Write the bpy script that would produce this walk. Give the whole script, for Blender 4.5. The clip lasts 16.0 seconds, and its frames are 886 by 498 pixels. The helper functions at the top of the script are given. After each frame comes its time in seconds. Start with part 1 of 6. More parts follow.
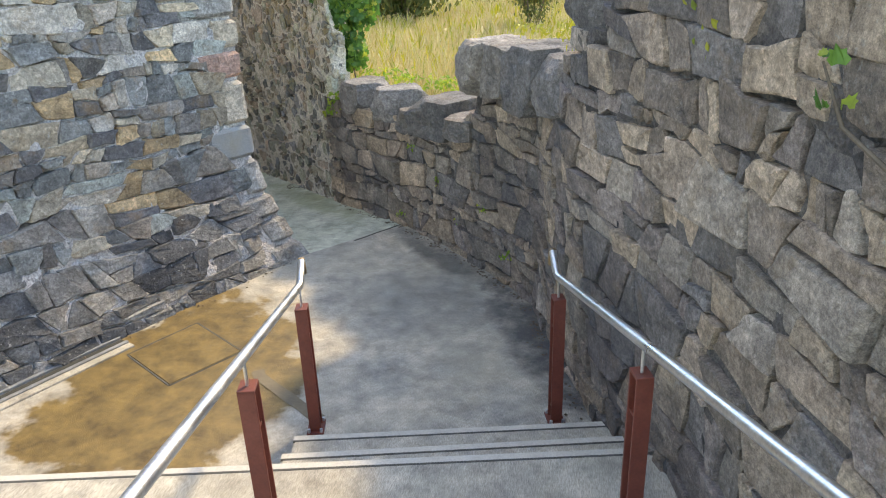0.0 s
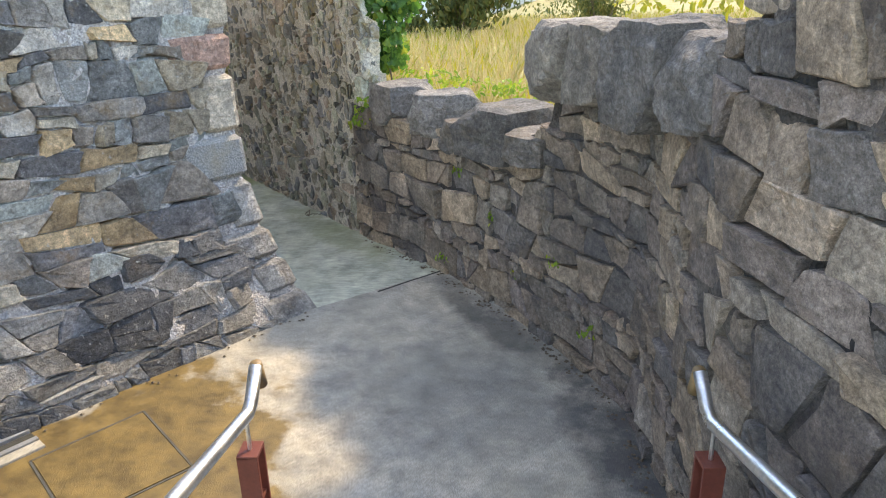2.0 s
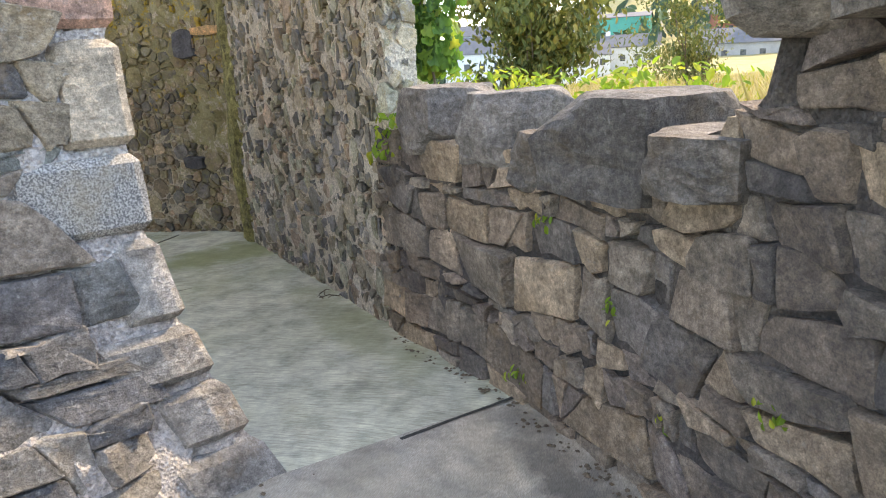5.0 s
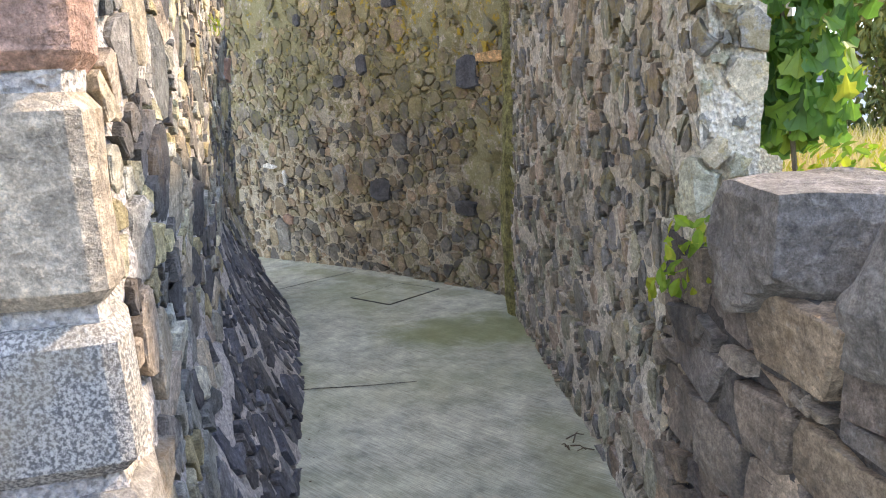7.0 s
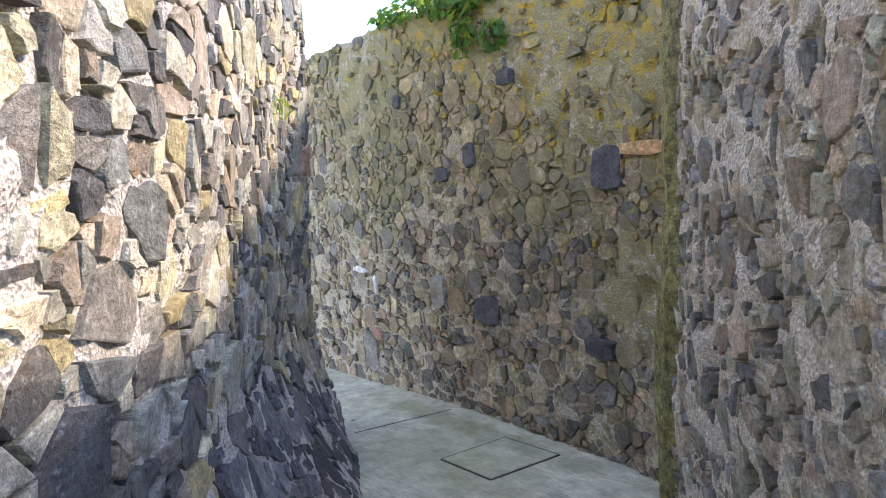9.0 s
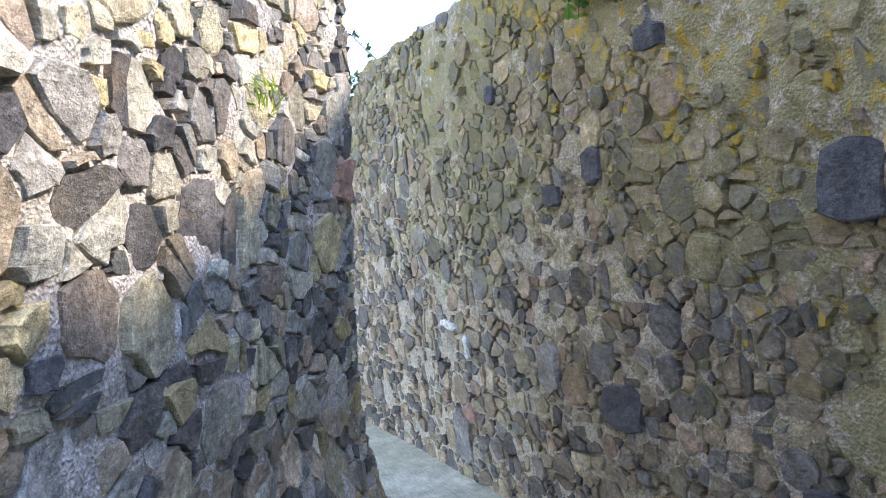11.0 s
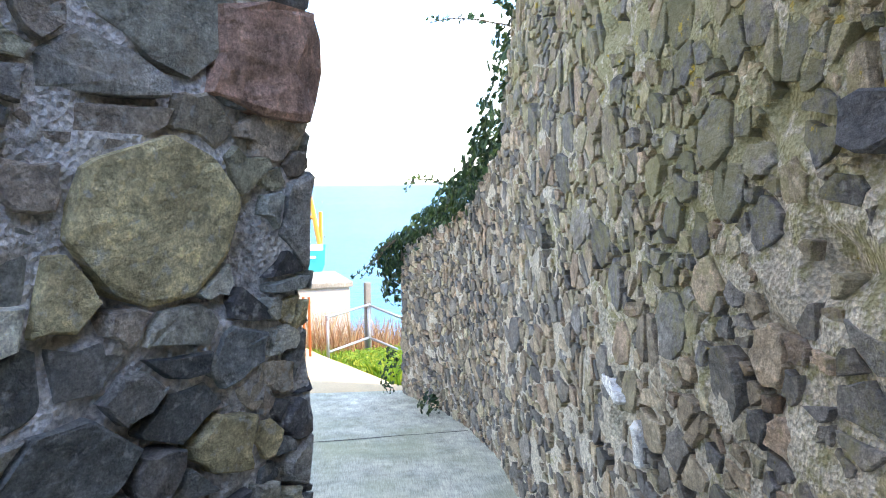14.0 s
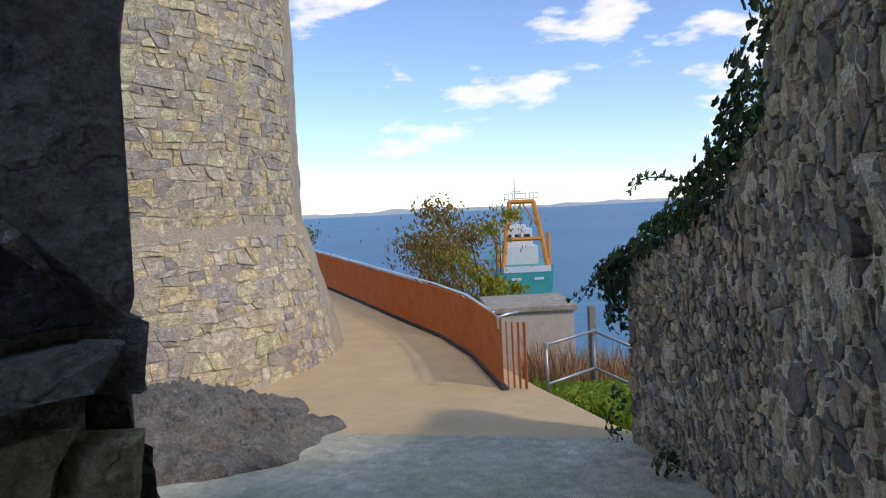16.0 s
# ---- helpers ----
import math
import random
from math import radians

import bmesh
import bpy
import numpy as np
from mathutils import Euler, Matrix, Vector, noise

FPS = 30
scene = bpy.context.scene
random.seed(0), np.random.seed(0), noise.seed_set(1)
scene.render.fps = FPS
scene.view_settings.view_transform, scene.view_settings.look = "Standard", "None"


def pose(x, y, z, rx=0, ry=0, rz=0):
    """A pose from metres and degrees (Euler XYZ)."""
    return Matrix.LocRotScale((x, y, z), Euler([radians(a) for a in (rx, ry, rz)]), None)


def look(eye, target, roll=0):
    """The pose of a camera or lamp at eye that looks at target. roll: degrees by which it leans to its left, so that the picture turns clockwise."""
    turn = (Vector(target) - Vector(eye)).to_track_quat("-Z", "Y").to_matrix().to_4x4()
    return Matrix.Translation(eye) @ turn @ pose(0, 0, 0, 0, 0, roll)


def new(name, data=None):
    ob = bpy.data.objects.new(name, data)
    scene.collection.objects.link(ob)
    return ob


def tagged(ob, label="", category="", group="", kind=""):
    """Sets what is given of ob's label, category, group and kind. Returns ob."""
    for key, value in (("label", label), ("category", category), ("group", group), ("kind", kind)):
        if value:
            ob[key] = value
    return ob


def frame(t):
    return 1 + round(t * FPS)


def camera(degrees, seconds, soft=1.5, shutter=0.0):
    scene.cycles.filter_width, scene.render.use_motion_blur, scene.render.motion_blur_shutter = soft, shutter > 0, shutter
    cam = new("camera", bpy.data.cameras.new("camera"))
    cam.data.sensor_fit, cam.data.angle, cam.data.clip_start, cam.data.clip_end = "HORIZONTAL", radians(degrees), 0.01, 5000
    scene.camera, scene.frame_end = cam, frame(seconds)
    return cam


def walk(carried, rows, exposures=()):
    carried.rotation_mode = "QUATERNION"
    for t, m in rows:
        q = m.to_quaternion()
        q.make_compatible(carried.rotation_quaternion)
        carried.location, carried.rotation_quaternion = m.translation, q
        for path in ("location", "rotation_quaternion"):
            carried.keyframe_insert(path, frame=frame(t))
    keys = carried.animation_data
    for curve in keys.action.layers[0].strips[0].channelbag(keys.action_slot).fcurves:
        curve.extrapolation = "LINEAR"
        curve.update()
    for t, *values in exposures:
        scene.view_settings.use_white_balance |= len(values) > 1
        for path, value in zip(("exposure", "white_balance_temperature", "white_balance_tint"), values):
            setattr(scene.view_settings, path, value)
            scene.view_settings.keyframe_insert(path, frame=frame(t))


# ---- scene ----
import collections

cam = camera(63.1, 16.0, soft=1.1)
PATH = [
    (0, (1.05, -0.052, 2.616), (0.705, 1.757, 1.836), -2.2),
    (0.5, (0.892, 0.345, 2.448), (0.391, 2.13, 1.699), -2.0),
    (1, (0.768, 0.812, 2.311), (0.365, 2.623, 1.564), -3.3),
    (1.5, (0.709, 1.23, 2.301), (0.25, 2.99, 1.47), -3.7),
    (2, (0.69, 1.606, 2.202), (0.217, 3.408, 1.475), -1.3),
    (2.5, (0.525, 1.929, 2.037), (0.042, 3.753, 1.374), -1.8),
    (3, (0.558, 2.446, 1.94), (0.138, 4.3, 1.316), -1.3),
    (3.2, (0.479, 2.667, 1.92), (0.139, 4.529, 1.274), -0.6),
    (5.3, (0.08, 3.972, 1.493), (-0.728, 5.731, 0.991), -3.2),
    (5.5, (0.031, 4.161, 1.512), (-0.875, 5.871, 1.006), -3.2),
    (6, (-0.114, 4.516, 1.499), (-1.211, 6.113, 1.006), -3.3),
    (6.5, (-0.349, 4.954, 1.553), (-1.575, 6.461, 1.078), -2.4),
    (7, (-0.506, 5.296, 1.6), (-1.895, 6.668, 1.169), -2.1),
    (7.5, (-0.824, 5.584, 1.656), (-2.279, 6.908, 1.298), -2.6),
    (8, (-1.064, 5.882, 1.676), (-2.572, 7.163, 1.387), -4.1),
    (8.5, (-1.312, 6.147, 1.704), (-2.894, 7.346, 1.462), -3.9),
    (9, (-1.736, 6.433, 1.727), (-3.354, 7.591, 1.521), -1.4),
    (9.5, (-2.076, 6.777, 1.711), (-3.77, 7.825, 1.536), -2.1),
    (9.7, (-2.218, 6.884, 1.71), (-3.938, 7.893, 1.559), -2.7),
    (11.8, (-3.926, 8.256, 1.764), (-5.787, 8.965, 1.58), -1.6),
    (12, (-4.064, 8.35, 1.742), (-5.941, 9.015, 1.554), -1.5),
    (12.5, (-4.471, 8.575, 1.709), (-6.387, 9.115, 1.52), -1.4),
    (13, (-4.785, 8.847, 1.659), (-6.734, 9.259, 1.475), -1.2),
    (13.5, (-5.183, 8.997, 1.609), (-7.151, 9.298, 1.421), -0.6),
    (14, (-5.53, 9.148, 1.606), (-7.513, 9.334, 1.423), -0.4),
    (14.5, (-5.864, 9.246, 1.585), (-7.856, 9.289, 1.414), -0.2),
    (15, (-6.258, 9.233, 1.545), (-8.249, 9.113, 1.395), -0.4),
    (15.5, (-6.539, 9.257, 1.508), (-8.513, 8.959, 1.379), -1.8),
    (16, (-6.844, 9.257, 1.46), (-8.792, 8.817, 1.353), -2.9),
]

# world, sun and exposure
EXPOSURES = [(0.0, 2.25, 9000, 9), (3.0, 2.45, 9200, 11), (5.5, 2.65, 9800, 14), (7.0, 2.65, 8900, 16), (9.0, 2.65, 7700, 17), (12.0, 2.85, 7000, 14), (13.3, 2.95, 7500, 13), (14.5, 2.45, 7500, 13), (15.0, 1.85, 7000, 11), (15.5, 1.1, 7000, 12), (16.0, 0.45, 7200, 16)]
walk(cam, [(t, look(eye, target, roll)) for t, eye, target, roll in PATH], EXPOSURES)

SUN_AZ, SUN_EL = radians(66), radians(39)   # angle from +x towards +y, and height
sun_dir = Vector((math.cos(SUN_AZ) * math.cos(SUN_EL), math.sin(SUN_AZ) * math.cos(SUN_EL), math.sin(SUN_EL)))


def nd(nt, kind, **sets):
    """A shader node; keys of sets are input names or attributes, tuples (node, output) are links."""
    n = nt.nodes.new(kind)
    for k, v in sets.items():
        if k.startswith("_"):
            setattr_node(n, k[1:], v)
            continue
        key = int(k[1:]) if k[0] == "i" and k[1:].isdigit() else k.replace("_", " ")
        if isinstance(v, tuple) and len(v) == 2 and isinstance(v[0], bpy.types.Node):
            nt.links.new(v[0].outputs[v[1]], n.inputs[key])
        else:
            n.inputs[key].default_value = v
    return n


def setattr_node(n, key, v):
    if key == "op":
        n.operation = v
    elif key == "blend":
        n.blend_type = v
    elif key == "type":
        n.data_type = v
    elif key == "sky":
        n.sky_type = v
    elif key == "feature":
        n.feature = v
    elif key == "clamp":
        n.use_clamp = v


def ramp(nt, fac, stops, constant=False):
    n = nt.nodes.new("ShaderNodeValToRGB")
    nt.links.new(fac[0].outputs[fac[1]], n.inputs[0])
    cr = n.color_ramp
    cr.interpolation = "CONSTANT" if constant else "LINEAR"
    while len(cr.elements) < len(stops):
        cr.elements.new(0.5)
    for e, (p, c) in zip(cr.elements, stops):
        e.position = p
        e.color = (c, c, c, 1) if isinstance(c, (int, float)) else (*c, 1)
    return n


def mix(nt, fac, a, b, blend="MIX"):
    n = nt.nodes.new("ShaderNodeMix")
    n.data_type, n.blend_type = "RGBA", blend
    for idx, v in ((0, fac), (6, a), (7, b)):
        if isinstance(v, tuple) and isinstance(v[0], bpy.types.Node):
            nt.links.new(v[0].outputs[v[1]], n.inputs[idx])
        elif isinstance(v, (int, float)):
            n.inputs[idx].default_value = v if idx == 0 else (v, v, v, 1)
        else:
            n.inputs[idx].default_value = (*v, 1)
    return (n, 2)


def maths(nt, op, a, b=0.0, clamp=False):
    n = nt.nodes.new("ShaderNodeMath")
    n.operation, n.use_clamp = op, clamp
    for idx, v in ((0, a), (1, b)):
        if isinstance(v, tuple):
            nt.links.new(v[0].outputs[v[1]], n.inputs[idx])
        else:
            n.inputs[idx].default_value = v
    return (n, 0)


def noise_tex(nt, vec, scale, detail=4.0, rough=0.6):
    n = nt.nodes.new("ShaderNodeTexNoise")
    nt.links.new(vec[0].outputs[vec[1]], n.inputs["Vector"])
    n.inputs["Scale"].default_value, n.inputs["Detail"].default_value, n.inputs["Roughness"].default_value = scale, detail, rough
    return n


world = bpy.data.worlds.new("world")
scene.world = world
world.use_nodes = True
wt = world.node_tree
wt.nodes.clear()
w_out = wt.nodes.new("ShaderNodeOutputWorld")
w_sky = wt.nodes.new("ShaderNodeTexSky")
w_sky.sky_type, w_sky.sun_disc = "NISHITA", False
w_sky.sun_elevation, w_sky.sun_rotation = SUN_EL, radians(90) - SUN_AZ
w_sky.air_density, w_sky.dust_density, w_sky.ozone_density = 0.9, 0.1, 5.0
w_tc = wt.nodes.new("ShaderNodeTexCoord")
w_map = nd(wt, "ShaderNodeMapping", Vector=(w_tc, "Generated"), Scale=(1.0, 1.0, 3.2), Location=(0.35, 0.1, 0.0))
w_n = noise_tex(wt, (w_map, 0), 5.0, 8.0, 0.55)
w_c = ramp(wt, (w_n, 0), [(0.0, 0.0), (0.545, 0.0), (0.60, 0.6), (0.68, 0.95), (1.0, 1.0)])
w_blue = mix(wt, 1.0, (w_sky, 0), (0.9, 0.96, 1.05), "MULTIPLY")
w_mix = mix(wt, (w_c, 0), w_blue, (5.6, 5.7, 5.9))
w_bg = wt.nodes.new("ShaderNodeBackground")
wt.links.new(w_mix[0].outputs[2], w_bg.inputs[0])
w_bg.inputs[1].default_value = 0.15
wt.links.new(w_bg.outputs[0], w_out.inputs[0])

sun_data = bpy.data.lights.new("sun", "SUN")
sun_data.energy, sun_data.angle, sun_data.color = 1.25, radians(4.5), (1.0, 0.9, 0.75)
sun = new("sun", sun_data)
sun.matrix_world = look(sun_dir * 100, (0, 0, 0))


# ---------------------------------------------------------------- materials
def base_mat(name, rough=0.9, metal=0.0):
    m = bpy.data.materials.new(name)
    m.use_nodes = True
    nt = m.node_tree
    bsdf = nt.nodes["Principled BSDF"]
    bsdf.inputs["Roughness"].default_value, bsdf.inputs["Metallic"].default_value = rough, metal
    tc = nt.nodes.new("ShaderNodeNewGeometry")
    return m, nt, bsdf, (tc, "Position")


def finish(nt, bsdf, col, height=None, strength=0.5, dist=0.01, rough=None):
    nt.links.new(col[0].outputs[col[1]], bsdf.inputs["Base Color"])
    if height is not None:
        b = nt.nodes.new("ShaderNodeBump")
        b.inputs["Strength"].default_value, b.inputs["Distance"].default_value = strength, dist
        nt.links.new(height[0].outputs[height[1]], b.inputs["Height"])
        nt.links.new(b.outputs[0], bsdf.inputs["Normal"])
    if rough is not None:
        nt.links.new(rough[0].outputs[rough[1]], bsdf.inputs["Roughness"])


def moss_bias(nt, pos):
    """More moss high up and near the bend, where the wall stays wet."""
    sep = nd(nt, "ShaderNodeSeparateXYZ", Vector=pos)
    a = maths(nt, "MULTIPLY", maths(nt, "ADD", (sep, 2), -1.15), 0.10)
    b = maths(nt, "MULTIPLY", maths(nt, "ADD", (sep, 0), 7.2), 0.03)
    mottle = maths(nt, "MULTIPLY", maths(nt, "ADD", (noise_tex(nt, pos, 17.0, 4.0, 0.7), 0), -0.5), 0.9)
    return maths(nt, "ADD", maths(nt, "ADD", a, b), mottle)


def stone_mat(name, palette, island, moss=0.0, lichen=0.5, ochre=0.3, damp=0.0, spread=1.0):
    """Weathered rubble stone: a tint for each stone, grain, veins, lichen spots and moss."""
    m, nt, bsdf, pos = base_mat(name, 0.88)
    if island:
        rnd = (nt.nodes.new("ShaderNodeNewGeometry"), "Random Per Island")
    else:
        rnd = (nt.nodes.new("ShaderNodeObjectInfo"), "Random")
    tint = ramp(nt, rnd, [(i / len(palette), c) for i, c in enumerate(palette)], True)
    tone = maths(nt, "FRACT", maths(nt, "MULTIPLY", rnd, 37.7))
    shift = nd(nt, "ShaderNodeVectorMath", _op="SCALE", i0=(1.0, 1.7, 2.3))
    nt.links.new(rnd[0].outputs[rnd[1]], shift.inputs["Scale"])
    sc = nd(nt, "ShaderNodeVectorMath", _op="SCALE")
    nt.links.new(shift.outputs[0], sc.inputs[0])
    sc.inputs["Scale"].default_value = 13.0
    add = nd(nt, "ShaderNodeVectorMath", _op="ADD", i0=(pos[0], pos[1]), i1=(sc, 0))
    p = (add, 0)
    big = noise_tex(nt, p, 7.0, 5.0, 0.65)
    fine = noise_tex(nt, p, 42.0, 6.0, 0.75)
    streak_map = nd(nt, "ShaderNodeMapping", Vector=(add, 0), Scale=(7.0, 7.0, 15.0), Rotation=(0.6, 0.5, 0.4))
    streak = noise_tex(nt, (streak_map, 0), 1.6, 4.0, 0.6)
    v = ramp(nt, (big, 0), [(0.3, 0.6), (0.5, 0.97), (0.7, 1.4)])
    col = mix(nt, 1.0, (tint, 0), (v, 0), "MULTIPLY")
    col = mix(nt, 1.0, col, (ramp(nt, tone, [(0.0, 1 - 0.38 * spread), (0.5, 1 - 0.05 * spread), (1.0, 1 + 0.4 * spread)]), 0), "MULTIPLY")
    g = ramp(nt, (fine, 0), [(0.34, 0.4), (0.5, 0.97), (0.66, 1.65)])
    col = mix(nt, 0.7, col, (g, 0), "MULTIPLY")
    grit = noise_tex(nt, p, 170.0, 3.0, 0.7)
    col = mix(nt, 0.5, col, (ramp(nt, (grit, 0), [(0.34, 0.5), (0.5, 1.0), (0.66, 1.5)]), 0), "MULTIPLY")
    st = ramp(nt, (streak, 0), [(0.35, 0.7), (0.65, 1.25)])
    col = mix(nt, 0.6, col, (st, 0), "MULTIPLY")
    ck = nd(nt, "ShaderNodeTexVoronoi", _feature="DISTANCE_TO_EDGE", Scale=9.0)
    wob = nd(nt, "ShaderNodeVectorMath", _op="ADD", i0=p)
    wsc = nd(nt, "ShaderNodeVectorMath", _op="SCALE", i0=(big, 1))
    wsc.inputs["Scale"].default_value = 0.25
    nt.links.new(wsc.outputs[0], wob.inputs[1])
    nt.links.new(wob.outputs[0], ck.inputs["Vector"])
    cf = ramp(nt, (ck, 0), [(0.0, 0.3), (0.035, 1.0)])
    col = mix(nt, 0.3, col, (cf, 0), "MULTIPLY")
    if ochre:
        on = noise_tex(nt, p, 3.1, 5.0, 0.7)
        of = ramp(nt, (on, 0), [(0.56, 0.0), (0.68, ochre)])
        col = mix(nt, (of, 0), col, (0.34, 0.21, 0.09))
    if lichen:
        ln = noise_tex(nt, p, 34.0, 4.0, 0.6)
        lm = noise_tex(nt, pos, 1.3, 2.0, 0.5)
        lf = ramp(nt, maths(nt, "ADD", (ln, 0), maths(nt, "MULTIPLY", (lm, 0), 0.35)), [(0.80, 0.0), (0.90, lichen * 0.8)])
        col = mix(nt, (lf, 0), col, (0.52, 0.52, 0.48))
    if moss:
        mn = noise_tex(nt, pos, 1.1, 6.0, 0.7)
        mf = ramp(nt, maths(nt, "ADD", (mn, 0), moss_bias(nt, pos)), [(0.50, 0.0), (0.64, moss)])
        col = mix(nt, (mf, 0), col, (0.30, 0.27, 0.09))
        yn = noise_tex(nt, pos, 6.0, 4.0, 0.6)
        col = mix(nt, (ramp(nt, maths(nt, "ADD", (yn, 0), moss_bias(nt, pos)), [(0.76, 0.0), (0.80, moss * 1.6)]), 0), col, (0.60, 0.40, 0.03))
    if damp:
        dn = noise_tex(nt, pos, 0.9, 5.0, 0.65)
        df = ramp(nt, (dn, 0), [(0.48, 0.0), (0.62, damp)])
        col = mix(nt, (df, 0), col, (0.03, 0.032, 0.04))
    h1 = maths(nt, "MULTIPLY", (fine, 0), 0.6)
    h = maths(nt, "ADD", maths(nt, "ADD", (streak, 0), h1), maths(nt, "ADD", (big, 0), maths(nt, "MULTIPLY", (cf, 0), 0.1)))
    finish(nt, bsdf, col, h, 1.0, 0.022)
    return m


def mortar_mat(name, light, dark, moss=0.0, damp=0.0):
    m, nt, bsdf, pos = base_mat(name, 0.95)
    a = noise_tex(nt, pos, 2.2, 5.0, 0.65)
    b = noise_tex(nt, pos, 60.0, 4.0, 0.75)
    vor = nd(nt, "ShaderNodeTexVoronoi", Vector=pos, Scale=75.0)
    col = mix(nt, (ramp(nt, (a, 0), [(0.35, 0.0), (0.65, 1.0)]), 0), dark, light)
    col = mix(nt, 0.9, col, (ramp(nt, (b, 0), [(0.32, 0.45), (0.68, 1.5)]), 0), "MULTIPLY")
    peb = ramp(nt, (vor, "Color"), [(0.2, 0.75), (0.8, 1.2)])
    col = mix(nt, 0.5, col, (peb, 0), "MULTIPLY")
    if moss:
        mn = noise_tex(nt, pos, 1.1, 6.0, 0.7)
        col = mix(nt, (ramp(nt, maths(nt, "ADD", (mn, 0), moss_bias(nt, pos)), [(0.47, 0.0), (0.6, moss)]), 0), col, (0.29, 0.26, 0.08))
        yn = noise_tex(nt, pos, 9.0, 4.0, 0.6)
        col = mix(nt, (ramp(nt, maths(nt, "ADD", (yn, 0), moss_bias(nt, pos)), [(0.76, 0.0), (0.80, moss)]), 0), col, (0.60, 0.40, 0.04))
    if damp:
        dn = noise_tex(nt, pos, 0.9, 5.0, 0.65)
        col = mix(nt, (ramp(nt, (dn, 0), [(0.42, 0.0), (0.6, damp)]), 0), col, (0.035, 0.037, 0.045))
    h = maths(nt, "ADD", maths(nt, "MULTIPLY", (vor, "Distance"), 0.8), (b, 0))
    finish(nt, bsdf, col, h, 0.9, 0.018)
    return m


def moss_mat():
    """Yellow-green algae over old render."""
    m, nt, bsdf, pos = base_mat("mossy_render", 0.95)
    mp = nd(nt, "ShaderNodeMapping", Vector=pos, Scale=(6.0, 6.0, 1.6))
    a = noise_tex(nt, (mp, 0), 1.0, 6.0, 0.7)
    b = noise_tex(nt, pos, 70.0, 4.0, 0.7)
    col = (ramp(nt, (a, 0), [(0.3, (0.46, 0.42, 0.28)), (0.45, (0.46, 0.43, 0.17)), (0.6, (0.31, 0.29, 0.12)), (0.75, (0.55, 0.51, 0.38))]), 0)
    c = noise_tex(nt, pos, 14.0, 6.0, 0.75)
    col = mix(nt, 1.0, col, (ramp(nt, (c, 0), [(0.38, 0.35), (0.62, 1.3)]), 0), "MULTIPLY")
    col = mix(nt, 0.9, col, (ramp(nt, (b, 0), [(0.3, 0.5), (0.7, 1.4)]), 0), "MULTIPLY")
    finish(nt, bsdf, col, maths(nt, "ADD", (b, 0), (c, 0)), 1.0, 0.03)
    return m


def simple_mat(name, a, b, scale=8.0, rough=0.7, metal=0.0, bump=0.2, dist=0.004, fine=90.0):
    m, nt, bsdf, pos = base_mat(name, rough, metal)
    n1 = noise_tex(nt, pos, scale, 5.0, 0.65)
    n2 = noise_tex(nt, pos, fine, 3.0, 0.6)
    col = mix(nt, (ramp(nt, (n1, 0), [(0.3, 0.0), (0.7, 1.0)]), 0), a, b)
    col = mix(nt, 0.5, col, (ramp(nt, (n2, 0), [(0.3, 0.75), (0.7, 1.25)]), 0), "MULTIPLY")
    finish(nt, bsdf, col, (n2, 0), bump, dist, (ramp(nt, (n1, 0), [(0.3, max(rough - 0.12, 0.05)), (0.7, min(rough + 0.12, 1))]), 0))
    return m


